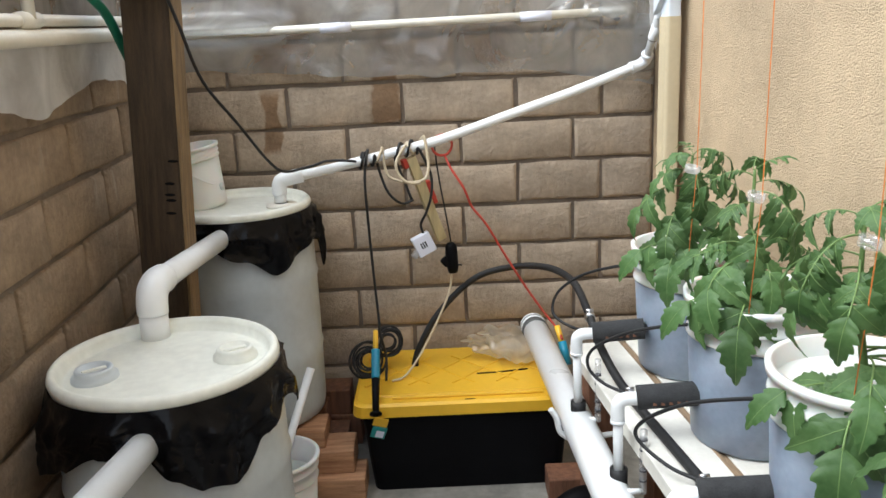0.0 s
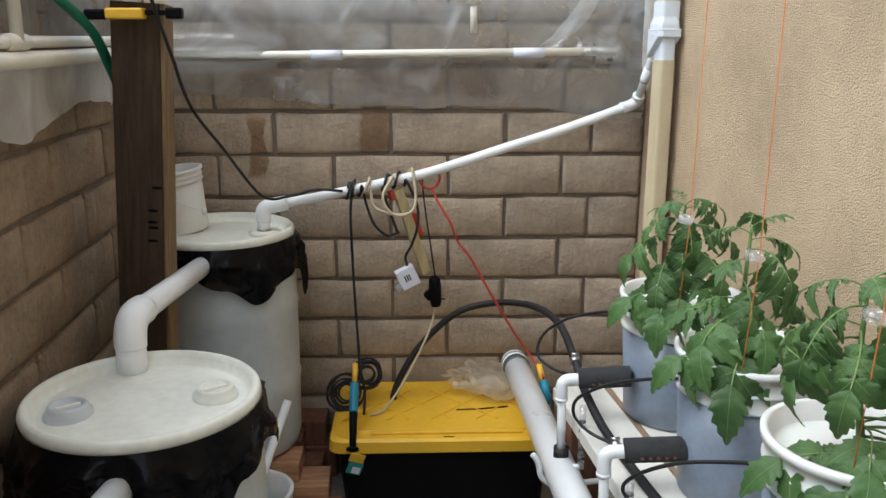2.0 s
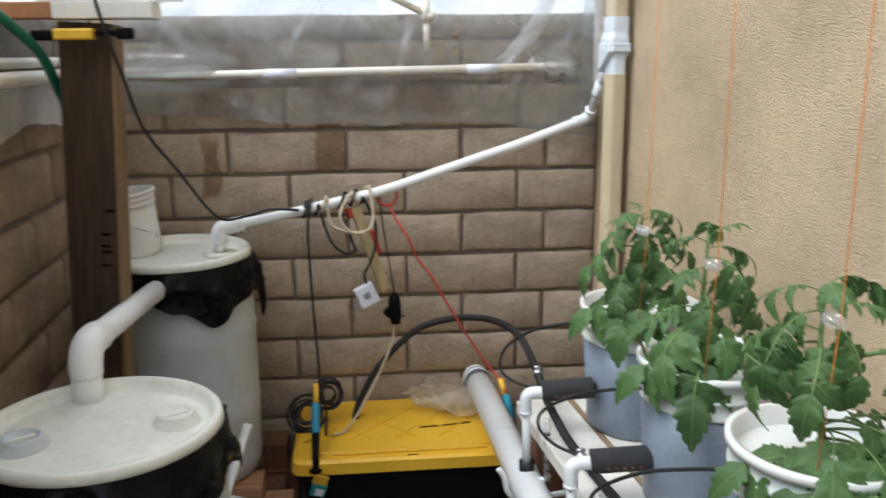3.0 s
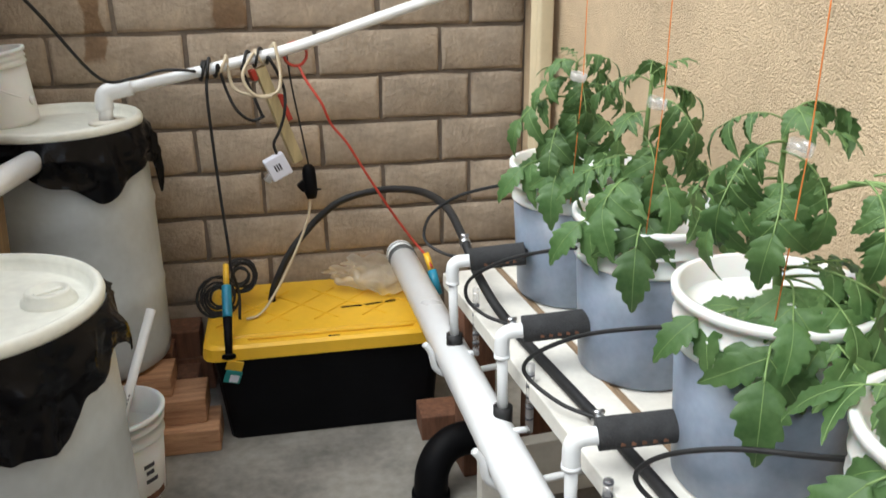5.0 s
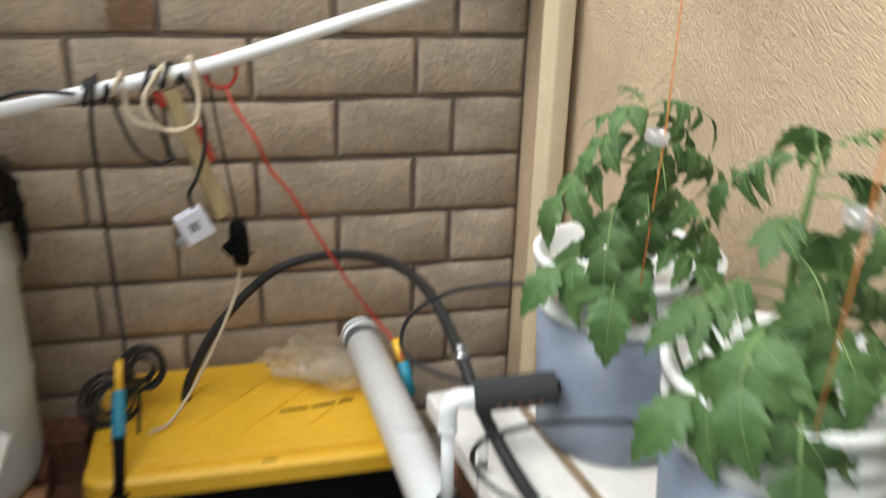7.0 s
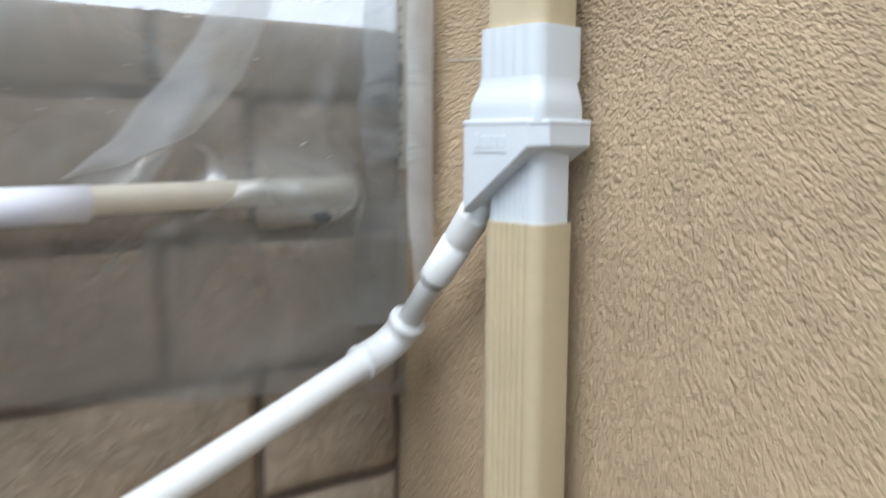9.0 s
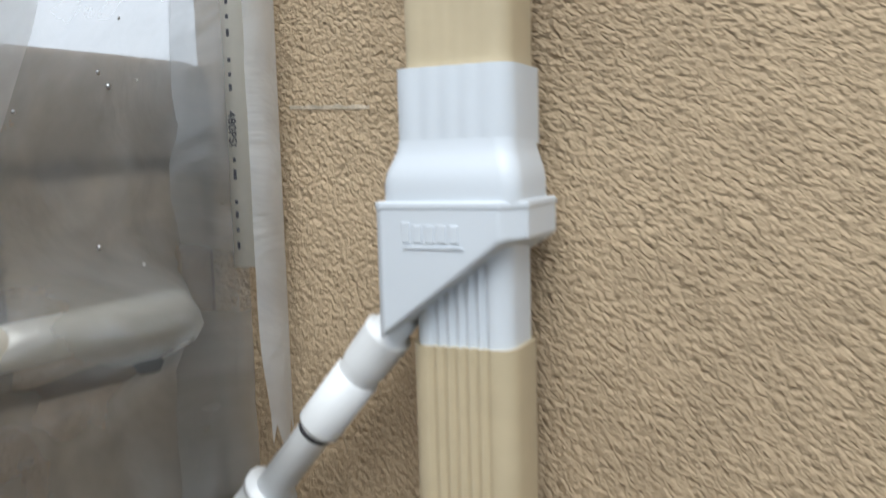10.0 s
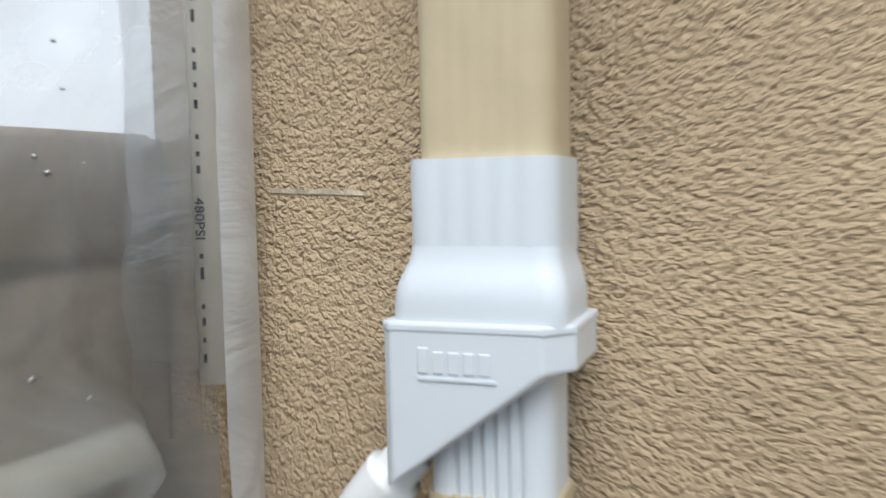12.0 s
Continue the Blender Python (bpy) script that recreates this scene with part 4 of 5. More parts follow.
for (bx, by), (ex, ey, ez) in zip(BUCKETS, ((0.505, 2.757, 0.700), (0.537, 2.402, 0.680), (0.560, 2.035, 0.662), (0.59, 1.68, 0.65))):
    c = R0 + dr * ((ey - R0.y) / dr.y)
    rs = pipe_thing("drain_riser", "white PVC riser and foam-wrapped drain to bucket", group="bucket drains")
    part("riser", tube([(ex + 0.004, ey, 0.47), (ex, ey, ez - 0.02)], 0.0112, 14, straight=True), M_PVC, rs)
    part("collar", tube([(ex + 0.004, ey, 0.470), (ex + 0.004, ey, 0.508)], 0.0205, 18, straight=True), M_RUBBER, rs, "black rubber collar")
    part("elbow", tube([(ex, ey, ez - 0.055), (ex, ey, ez - 0.018), (ex + 0.006, ey, ez - 0.005), (ex + 0.02, ey, ez), (ex + 0.055, ey - 0.004, ez + 0.001)], 0.0155, 16), M_PVC, rs)
    part("elbow_lip", tube([(ex, ey, ez - 0.058), (ex, ey, ez - 0.050)], 0.0168, 16, straight=True), M_PVC, rs)
    tip = Vector((ex + 0.172, ey - 0.022, ez + 0.016))
    part("inlet", tube([tip - Vector((0.02, 0, 0)), tip + Vector((0.006, 0, 0.001))], 0.0112, 12, straight=True), M_RUBBER, rs, "short black rubber inlet")
    st = Vector((ex + 0.042, ey, ez + 0.002))
    part("foam_sleeve", tube([st, st.lerp(tip, 0.01), st.lerp(tip, 0.99), tip], 0.0275, 20, straight=True), M_FOAM, rs, "dark grey foam sleeve")
    for k in range(5):
        q_ = st.lerp(tip, 0.25 + k * 0.13) + Vector((0, -0.0262, -0.007))
        part("print_bar", box(q_ - Vector((0.004, 0.001, 0.0035)), q_ + Vector((0.004, 0.001, 0.0035))), M_BROWNWOOD, rs, "faded olive print")
    ga = Vector((ex + 0.048, ey - 0.045, 0))
    part("gauge_tube", tube([ga + Vector((0, 0, 0.47)), ga + Vector((0, 0, ez - 0.055))], 0.0085, 10, straight=True), M_CLEAR, rs, "clear gauge tube with dark marks")
    part("gauge_stub", tube([(c.x + 0.02, ey - 0.045, 0.475), ga + Vector((0, 0, 0.475))], 0.007, 8, straight=True), M_PVC, rs)
    for k in range(5):
        part("mark", tube([ga + Vector((0, 0, 0.50 + k * 0.025)), ga + Vector((0, 0, 0.504 + k * 0.025))], 0.0089, 10, straight=True), M_INK, rs)

# ---- hoses ----
hose = thing("pump_hose", "black rubber hose arching from tote to bench", "hose")
part("tube", tube([(0.040, 3.505, 0.30), (0.065, 3.515, 0.38), (0.14, 3.54, 0.50), (0.27, 3.56, 0.615), (0.40, 3.52, 0.665), (0.51, 3.38, 0.70), (0.558, 3.15, 0.722),
                   (0.566, 2.93, 0.70), (0.572, 2.80, 0.655), (0.59, 2.66, 0.617), (0.610, 2.52, 0.605), (0.636, 2.35, 0.600), (0.662, 2.15, 0.600), (0.69, 1.9, 0.600), (0.72, 1.5, 0.6), (0.74, 1.1, 0.6)], 0.0115, 12, 8), M_RUBBER, hose)
for p, q in (((0.566, 2.91, 0.695), (0.567, 2.895, 0.690)), ((0.603, 2.575, 0.6075), (0.606, 2.557, 0.6065)), ((0.659, 2.175, 0.600), (0.661, 2.157, 0.600))):
    part("hose_clip", tube([p, q], 0.0145, 14, straight=True), M_STEEL, hose, "zinc hose clip")
    part("clip_screw", tube([Vector(p) + Vector((-0.008, 0, 0.014)), Vector(p) + Vector((0.012, 0.002, 0.014))], 0.005, 8, straight=True), M_STEEL, hose)
for i, pts in enumerate((
        [(0.575, 2.86, 0.665), (0.52, 2.93, 0.655), (0.475, 2.98, 0.68), (0.49, 2.99, 0.74), (0.55, 2.95, 0.80), (0.62, 2.87, 0.845), (0.672, 2.80, 0.87)],
        [(0.606, 2.56, 0.612), (0.55, 2.61, 0.622), (0.515, 2.64, 0.655), (0.52, 2.62, 0.71), (0.58, 2.55, 0.775), (0.65, 2.46, 0.825), (0.706, 2.40, 0.85)],
        [(0.659, 2.165, 0.606), (0.60, 2.22, 0.615), (0.55, 2.28, 0.65), (0.56, 2.25, 0.705), (0.62, 2.18, 0.77), (0.69, 2.09, 0.82), (0.745, 2.02, 0.85)],
        [(0.70, 1.86, 0.606), (0.65, 1.90, 0.62), (0.62, 1.92, 0.66), (0.64, 1.88, 0.72), (0.70, 1.81, 0.77), (0.76, 1.72, 0.81), (0.785, 1.66, 0.84)])):
    solo("drip_tube", tube(pts, 0.0042, 8), M_RUBBER, "thin black drip tube looping to a bucket", "tube", "drip tubes")
abs_ = thing("floor_elbow", "black plastic drain elbow standing on concrete", "pipe")
part("elbow", tube([(0.60, 2.85, 0.145), (0.535, 2.845, 0.145), (0.487, 2.83, 0.125), (0.458, 2.81, 0.085), (0.45, 2.795, 0.04), (0.448, 2.79, 0.0)], 0.046, 22), M_BLACKP, abs_)
part("hub", tube([(0.448, 2.79, 0.0), (0.448, 2.79, 0.03)], 0.052, 22, straight=True), M_BLACKP, abs_)
solo("wood_offcut", box((0.47, 3.075, 0), (0.60, 3.185, 0.082), 0.004), M_BROWNWOOD, "dark red wood offcut on concrete", "timber")

# ---- cords and things hanging on the drain pipe ----
def on_pipe(x, a, r=0.024):
    """A place on the drain pipe's skin at x, at angle a round it (0: towards the camera, 90: up)."""
    i = max(k for k in range(len(RUN) - 1) if RUN[k].x <= x)
    c = RUN[i].lerp(RUN[i + 1], (x - RUN[i].x) / (RUN[i + 1].x - RUN[i].x))
    return c + Vector((0, -math.cos(radians(a)), math.sin(radians(a)))) * r


def wrap(x0, x1, turns, r=0.024, start=90, n=14):
    return [on_pipe(x0 + (x1 - x0) * k / n, start + 360 * turns * k / n, r) for k in range(n + 1)]


solo("black_cord", tube([(-0.51, 2.74, 1.90), (-0.494, 2.80, 1.687), (-0.468, 2.87, 1.520), (-0.457, 2.98, 1.383), (-0.411, 3.12, 1.255), (-0.350, 3.34, 1.080), (-0.27, 3.40, 1.070), (-0.20, 3.42, 1.085), (-0.12, 3.43, 1.080)]
                       + wrap(-0.105, -0.045, 1.5, 0.0245, 200) + [(-0.03, 3.46, 1.02), (-0.005, 3.45, 0.96), (0.035, 3.455, 0.925), (0.075, 3.46, 0.935)], 0.0046, 8), M_RUBBER,
     "black power cord hanging from above to the pipe", "cord")
solo("black_cord", tube(wrap(-0.09, -0.07, 1.2, 0.0255, 30) + [(-0.083, 3.44, 1.02), (-0.081, 3.44, 0.85), (-0.074, 3.43, 0.68), (-0.066, 3.41, 0.55), (-0.062, 3.395, 0.48), (-0.048, 3.40, 0.40), (-0.05, 3.36, 0.325)], 0.0046, 8),
     M_RUBBER, "black cord dropping from the pipe to the tote lid", "cord")
solo("black_cord", tube([(0.07, 3.46, 0.93)] + wrap(0.02, 0.10, 2.2, 0.0245, 270) + [(0.135, 3.48, 1.02), (0.135, 3.465, 0.95), (0.115, 3.46, 0.89), (0.095, 3.465, 0.85), (0.10, 3.475, 0.815)], 0.0046, 8), M_RUBBER,
     "black cord looped round the hanging stake", "cord")
solo("air_line", tube(wrap(-0.055, -0.02, 0.5, 0.023, 250) + [(-0.01, 3.45, 1.03), (0.03, 3.44, 1.005), (0.08, 3.44, 0.998), (0.12, 3.45, 1.01), (0.13, 3.47, 1.06)] + wrap(0.12, 0.06, 1.0, 0.023, 60)
                     + [(0.025, 3.44, 1.07), (0.03, 3.43, 1.03), (0.06, 3.425, 1.00), (0.10, 3.44, 0.995)], 0.005, 8), M_TAN, "beige air line coiled on the pipe", "tube")
stake = thing("hanging_stake", "pale wooden stake hanging from the drain pipe", "stake")
sa, sb = Vector((0.070, 3.485, 1.075)), Vector((0.163, 3.53, 0.775))
sm = Matrix.Translation(sa) @ (sb - sa).to_track_quat('Z', 'Y').to_matrix().to_4x4()
part("stake", moved(box((-0.010, -0.017, 0), (0.010, 0.017, (sb - sa).length), 0.002), sm), M_PINE, stake)
part("red_tape", moved(box((-0.012, 0.0175, 0.10), (0.012, 0.034, 0.185), 0.003), sm), M_RED, stake, "red plastic plug")
part("red_tag", moved(box((-0.012, -0.035, -0.005), (0.012, -0.018, 0.028), 0.003), sm), M_RED, stake)
ps = thing("power_adapter", "white plastic adapter box hanging on a cord", "adapter", at=(0.10, 3.475, 0.775))
part("housing", moved(box((-0.033, -0.016, -0.036), (0.033, 0.016, 0.036), 0.004), pose(0, 0, 0, 0, -24, 12)), M_CLIP, ps)
part("side_label", moved(box((0.0332, -0.013, -0.03), (0.0342, 0.013, 0.03)), pose(0, 0, 0, 0, -24, 12)), M_STEEL, ps)
for k in range(3):
    part("print_bar", moved(box((-0.012 + k * 0.008, -0.0168, -0.010), (-0.007 + k * 0.008, -0.0158, 0.012)), pose(0, 0, 0, 0, -24, 12)), M_INK, ps)
part("plug_end", moved(box((-0.012, -0.010, -0.058), (0.010, 0.010, -0.034), 0.004), pose(0, 0, 0, 0, 40, 12)), M_STEEL, ps)
pl = thing("plug_socket", "black rubber plug socket on a thin wire", "plug", at=(0.196, 3.53, 0.705))
part("socket_body", moved(lathe([(0, -0.055), (0.016, -0.052), (0.021, -0.03), (0.022, 0.02), (0.020, 0.045), (0.012, 0.056), (0, 0.057)], 20), pose(0, 0, 0, 0, -3, 0)), M_BLACKP, pl)
part("side_plug", moved(box((-0.045, -0.014, -0.018), (-0.014, 0.014, 0.014), 0.006), pose(0, 0, 0.01, 0, -40, 0)), M_BLACKP, pl)
part("prong", box((0.018, -0.003, -0.028), (0.034, 0.003, -0.024)), M_BLACKP, pl)
part("wire", tube([(0.0, 0, 0.05), (-0.012, 0.0, 0.14), (-0.035, 0.005, 0.30), (-0.045, 0.01, 0.415)], 0.0028, 6), M_RUBBER, pl)
solo("air_line", tube([(0.193, 3.53, 0.66), (0.185, 3.52, 0.60), (0.15, 3.49, 0.52), (0.10, 3.46, 0.43), (0.05, 3.42, 0.36), (0.01, 3.38, 0.328), (-0.03, 3.36, 0.324)], 0.0042, 8), M_TAN, "beige air line running into the tote lid", "tube")
red = thing("red_cord", "red extension cord looped on the pipe", "cord")
part("loop", tube([(0.178 + 0.034 * math.cos(k * 0.5 + 2.2), 3.512 + (0.012 if k % 12 > 6 else -0.004) + 0.001 * k, 1.106 + 0.034 * math.sin(k * 0.5 + 2.2)) for k in range(15)], 0.0045, 8, 3), M_RED, red)
part("run", tube([(0.185, 3.515, 1.073), (0.205, 3.49, 1.03), (0.245, 3.465, 0.965), (0.27, 3.47, 0.90), (0.315, 3.465, 0.84), (0.37, 3.47, 0.74), (0.44, 3.46, 0.62), (0.505, 3.45, 0.52), (0.545, 3.42, 0.47), (0.56, 3.38, 0.44)], 0.0042, 8), M_RED, red)


def coil(cx, cy, cz, r, n, seed):
    rng = random.Random(seed)
    pts = []
    for k in range(n * 10):
        a = k * math.tau / 10
        rr = r * (0.72 + 0.28 * math.sin(k * 0.137 + seed))
        pts.append((cx + rr * math.cos(a) + 0.004 * math.sin(k * 0.21), cy + 0.35 * rr * math.sin(a + 0.5) + rng.uniform(-0.006, 0.006), cz + rr * math.sin(a)))
    return pts


solo("cord_coil", tube(coil(-0.045, 3.50, 0.415, 0.052, 8, 1) + coil(-0.115, 3.44, 0.372, 0.064, 8, 4), 0.0036, 6, 2), M_RUBBER, "tangled black cord coil on the tote lid", "cord")
probe = thing("cord_plug", "teal and yellow cord connector with hang tag", "connector")
ta, tb = Vector((-0.076, 3.372, 0.505)), Vector((-0.077, 3.175, 0.285))
dt = (tb - ta).normalized()
L = (tb - ta).length
part("yellow_end", tube([ta, ta + dt * 0.07], 0.009, 12, straight=True), M_YELLOW, probe)
part("teal_grip", tube([ta + dt * 0.068, ta + dt * 0.075, ta + dt * 0.16, ta + dt * 0.168], 0.0145, 14, straight=True), M_BLUE, probe, "teal grip")
part("black_grip", tube([ta + dt * 0.165, ta + dt * 0.22, tb], 0.014, 14, straight=True, r2=0.010), M_BLACKP, probe)
part("collar", tube([tb - dt * 0.012, tb - dt * 0.004], 0.020, 14, straight=True), M_BLACKP, probe)
tagm = pose(-0.062, 3.163, 0.262, 12, 18, 8)
part("tag_top", moved(box((-0.026, -0.002, -0.010), (0.022, 0.002, 0.024), 0.002), tagm), M_YELLOW, probe)
part("tag_bottom", moved(box((-0.022, -0.003, -0.055), (0.026, 0.001, -0.0105), 0.002), tagm), M_TEAL, probe, "teal card tag")
part("tag_window", moved(box((-0.006, -0.0042, -0.050), (0.020, -0.003, -0.025)), tagm), M_CLIP, probe)
probe2 = thing("cord_plug", "yellow and teal cord connector behind the return pipe", "connector")
part("yellow_end", tube([(0.548, 3.42, 0.475), (0.560, 3.385, 0.425)], 0.010, 12, straight=True), M_YELLOW, probe2)
part("teal_grip", tube([(0.560, 3.385, 0.43), (0.573, 3.345, 0.36)], 0.0145, 12, straight=True), M_BLUE, probe2, "teal grip")


def bagf(u, v):
    a, t = u * math.tau, v
    r = (0.075 * math.sin(min(1, 0.15 + t) * 2.2) + 0.012) * (1 + 0.35 * fuzz(math.cos(a) * 2, math.sin(a) * 2, t * 3, 1.3))
    r *= 1 + 0.05 * math.sin(a * 7 + t * 4)
    return Vector((0.425 + r * math.cos(a) * 1.15 - 0.10 * max(0, t - 0.5), 3.50 + r * math.sin(a) * 0.8, 0.320 + 0.115 * t + 0.02 * fuzz(a, t, 4, 2)))


solo("clear_bag", sheet(bagf, 60, 14), M_CLEARBAG, "crumpled clear plastic bag on the tote lid", "plastic bag")
solo("clear_bag", moved(sheet(bagf, 60, 14), Matrix.Translation((0.36, 3.55, 0.318)) @ Matrix.Diagonal((1.0, 0.8, 0.6, 1)) @ Matrix.Translation((-0.42, -3.5, -0.318))), M_CLEARBAG, "crumpled clear plastic bag on the tote lid", "plastic bag")

# ---- tomato plants ----
def leaflet(length, width, droop, rng, bm, m):
    """One toothed, lobed and pointed leaflet along +x of m, folded at its midrib and arching down."""
    n, lobes = 24, 4.6
    mid, rows = [], {1: [], -1: []}
    bend = rng.uniform(-0.12, 0.12)
    for k in range(n + 1):
        t = k / n
        x, z = length * t * (1 - 0.22 * droop * t), -droop * length * t * t
        y0 = bend * length * t * t
        mid.append(bm.verts.new(m @ Vector((x, y0, z))))
        for s_ in (1, -1):
            env = math.sin(math.pi * min(1, t ** 0.62)) ** 0.75 * (1 - 0.35 * t)
            ph = (t * lobes + (0.25 if s_ > 0 else 0.0)) % 1.0
            tooth = 0.70 + 0.34 * ((ph / 0.70) ** 0.65 if ph < 0.70 else (1 - ph) / 0.30)
            w = max(width * env * tooth, 0.0005)
            wave = 0.05 * width * math.sin(t * 14 + s_ + length * 90)
            rows[s_].append((bm.verts.new(m @ Vector((x + w * 0.16, y0 + s_ * w * 0.5, z + w * 0.14 + wave * 0.4))),
                             bm.verts.new(m @ Vector((x + w * 0.40, y0 + s_ * w, z - w * 0.06 + wave + rng.uniform(-1, 1) * 0.0012)))))
    for k in range(n):
        for s_ in (1, -1):
            a, b = rows[s_][k], rows[s_][k + 1]
            for q in ((mid[k], mid[k + 1], b[0], a[0]), (a[0], b[0], b[1], a[1])):
                bm.faces.new(q if s_ == -1 else q[::-1])
    # the pale midrib, proud of the blade
    for p, q in zip(mid, mid[1:]):
        d = m.to_3x3() @ Vector((0, 0.0007, 0))
        up = m.to_3x3() @ Vector((0, 0, 0.0009))
        f = bm.faces.new([bm.verts.new(v) for v in (p.co - d + up * 0.4, q.co - d * 0.7 + up * 0.4, q.co + up, p.co + up)])
        g = bm.faces.new([bm.verts.new(v) for v in (p.co + up, q.co + up, q.co + d * 0.7 + up * 0.4, p.co + d + up * 0.4)])
        f.material_index = g.material_index = 1


def leaf_mesh(length, seed, arch, hang, pairs):
    """Compound leaf: an arching midrib, paired leaflets that hang from it, a few tiny ones between."""
    rng = random.Random(seed)
    bm = bmesh.new()

    def rib(t):
        return Vector((length * t * (1 - 0.22 * arch * t), 0.05 * length * math.sin(t * 3 + seed), length * (0.30 * t - arch * t * t)))

    def frame_at(t, yaw, roll, down):
        d = (rib(min(1, t + 0.02)) - rib(max(0, t - 0.02))).normalized()
        q = d.to_track_quat('X', 'Z').to_matrix().to_4x4()
        return Matrix.Translation(rib(t)) @ q @ pose(0, 0, 0, roll, down, yaw)
    for t, size in pairs:
        for s_ in (1, -1):
            ll = length * size * rng.uniform(0.85, 1.12)
            leaflet(ll, ll * rng.uniform(0.27, 0.34), hang * rng.uniform(0.7, 1.3), rng, bm,
                    frame_at(t + rng.uniform(-0.03, 0.03), s_ * rng.uniform(38, 62), s_ * rng.uniform(5, 30), hang * rng.uniform(14, 34)))
    for t in (0.36, 0.56, 0.74):
        for s_ in (1, -1):
            if rng.random() < 0.75:
                leaflet(length * 0.14, length * 0.06, 0.3, rng, bm, frame_at(t, s_ * 65, 0, 15))
    leaflet(length * 0.56, length * 0.205, hang * 0.9, rng, bm, frame_at(0.97, rng.uniform(-8, 8), rng.uniform(-10, 10), hang * 14))
    for f in bm.faces:
        f.smooth = f.material_index == 0
    st = tube([rib(k / 8) for k in range(9)], length * 0.015, 6, 2, r2=length * 0.007)
    me0 = bpy.data.meshes.new("tmp")
    st.to_mesh(me0)
    st.free()
    k0 = len(bm.faces)
    bm.from_mesh(me0)
    bm.faces.ensure_lookup_table()
    for f in bm.faces[k0:]:
        f.material_index, f.smooth = 1, True
    bpy.data.meshes.remove(me0)
    me = bpy.data.meshes.new("leaf")
    bm.to_mesh(me)
    bm.free()
    me.materials.append(M_LEAF)
    me.materials.append(M_STEM)
    return me


WIDE, FULL = ((0.52, 0.46), (0.80, 0.52)), ((0.40, 0.34), (0.62, 0.46), (0.84, 0.48))
LOW = [leaf_mesh(0.175, 1, 0.42, 0.55, WIDE), leaf_mesh(0.19, 2, 0.46, 0.65, FULL), leaf_mesh(0.17, 3, 0.36, 0.40, FULL)]
MIDDLE = [leaf_mesh(0.15, 4, 0.55, 0.65, WIDE), leaf_mesh(0.15, 5, 0.65, 0.8, FULL), leaf_mesh(0.16, 6, 0.50, 0.7, FULL)]
TOP = [leaf_mesh(0.11, 7, 0.70, 0.7, WIDE), leaf_mesh(0.09, 8, 0.55, 0.6, FULL), leaf_mesh(0.12, 9, 0.85, 0.8, FULL), leaf_mesh(0.07, 10, 0.3, 0.4, WIDE)]


def tomato(x, y, z0, stem, leaves, label, shoots=()):
    """A plant: stem as (dx, dy, height); leaves as (share of the height, heading, tilt, kind, size)."""
    ob = thing("tomato_plant", label, "plant", "tomato plants in buckets", (x, y, z0))
    dx, dy, h = stem

    def at(t):
        return Vector((dx * t + 0.006 * math.sin(t * 6 + x * 9), dy * t + 0.006 * math.cos(t * 5 + y * 7), h * t))
    part("stem", tube([at(k / 8) for k in range(9)], 0.0085, 10, 4, r2=0.0032), M_STEM, ob)
    for t0, head, length in shoots:
        p, d = at(t0), Vector((math.cos(radians(head)), math.sin(radians(head)), 0))
        part("side_shoot", tube([p, p + d * length * 0.35 + Vector((0, 0, length * 0.25)), p + d * length * 0.75 + Vector((0, 0, length * 0.42)), p + d * length + Vector((0, 0, length * 0.40))],
                                0.005, 8, 4, r2=0.0028), M_STEM, ob)
    for k, (t, head, tilt, kind, size, *off) in enumerate(leaves):
        lf = new("leaf", kind[k % len(kind)])
        lf.parent = ob
        p = at(min(t, 1.0))
        if off:
            d = Vector((math.cos(radians(off[0])), math.sin(radians(off[0])), 0))
            p = p + d * off[1] + Vector((0, 0, off[2]))
        lf.matrix_local = Matrix.Translation(p) @ pose(0, 0, 0, ((k * 37) % 30) - 15, tilt, head) @ Matrix.Diagonal((size, size, size, 1))
    return ob


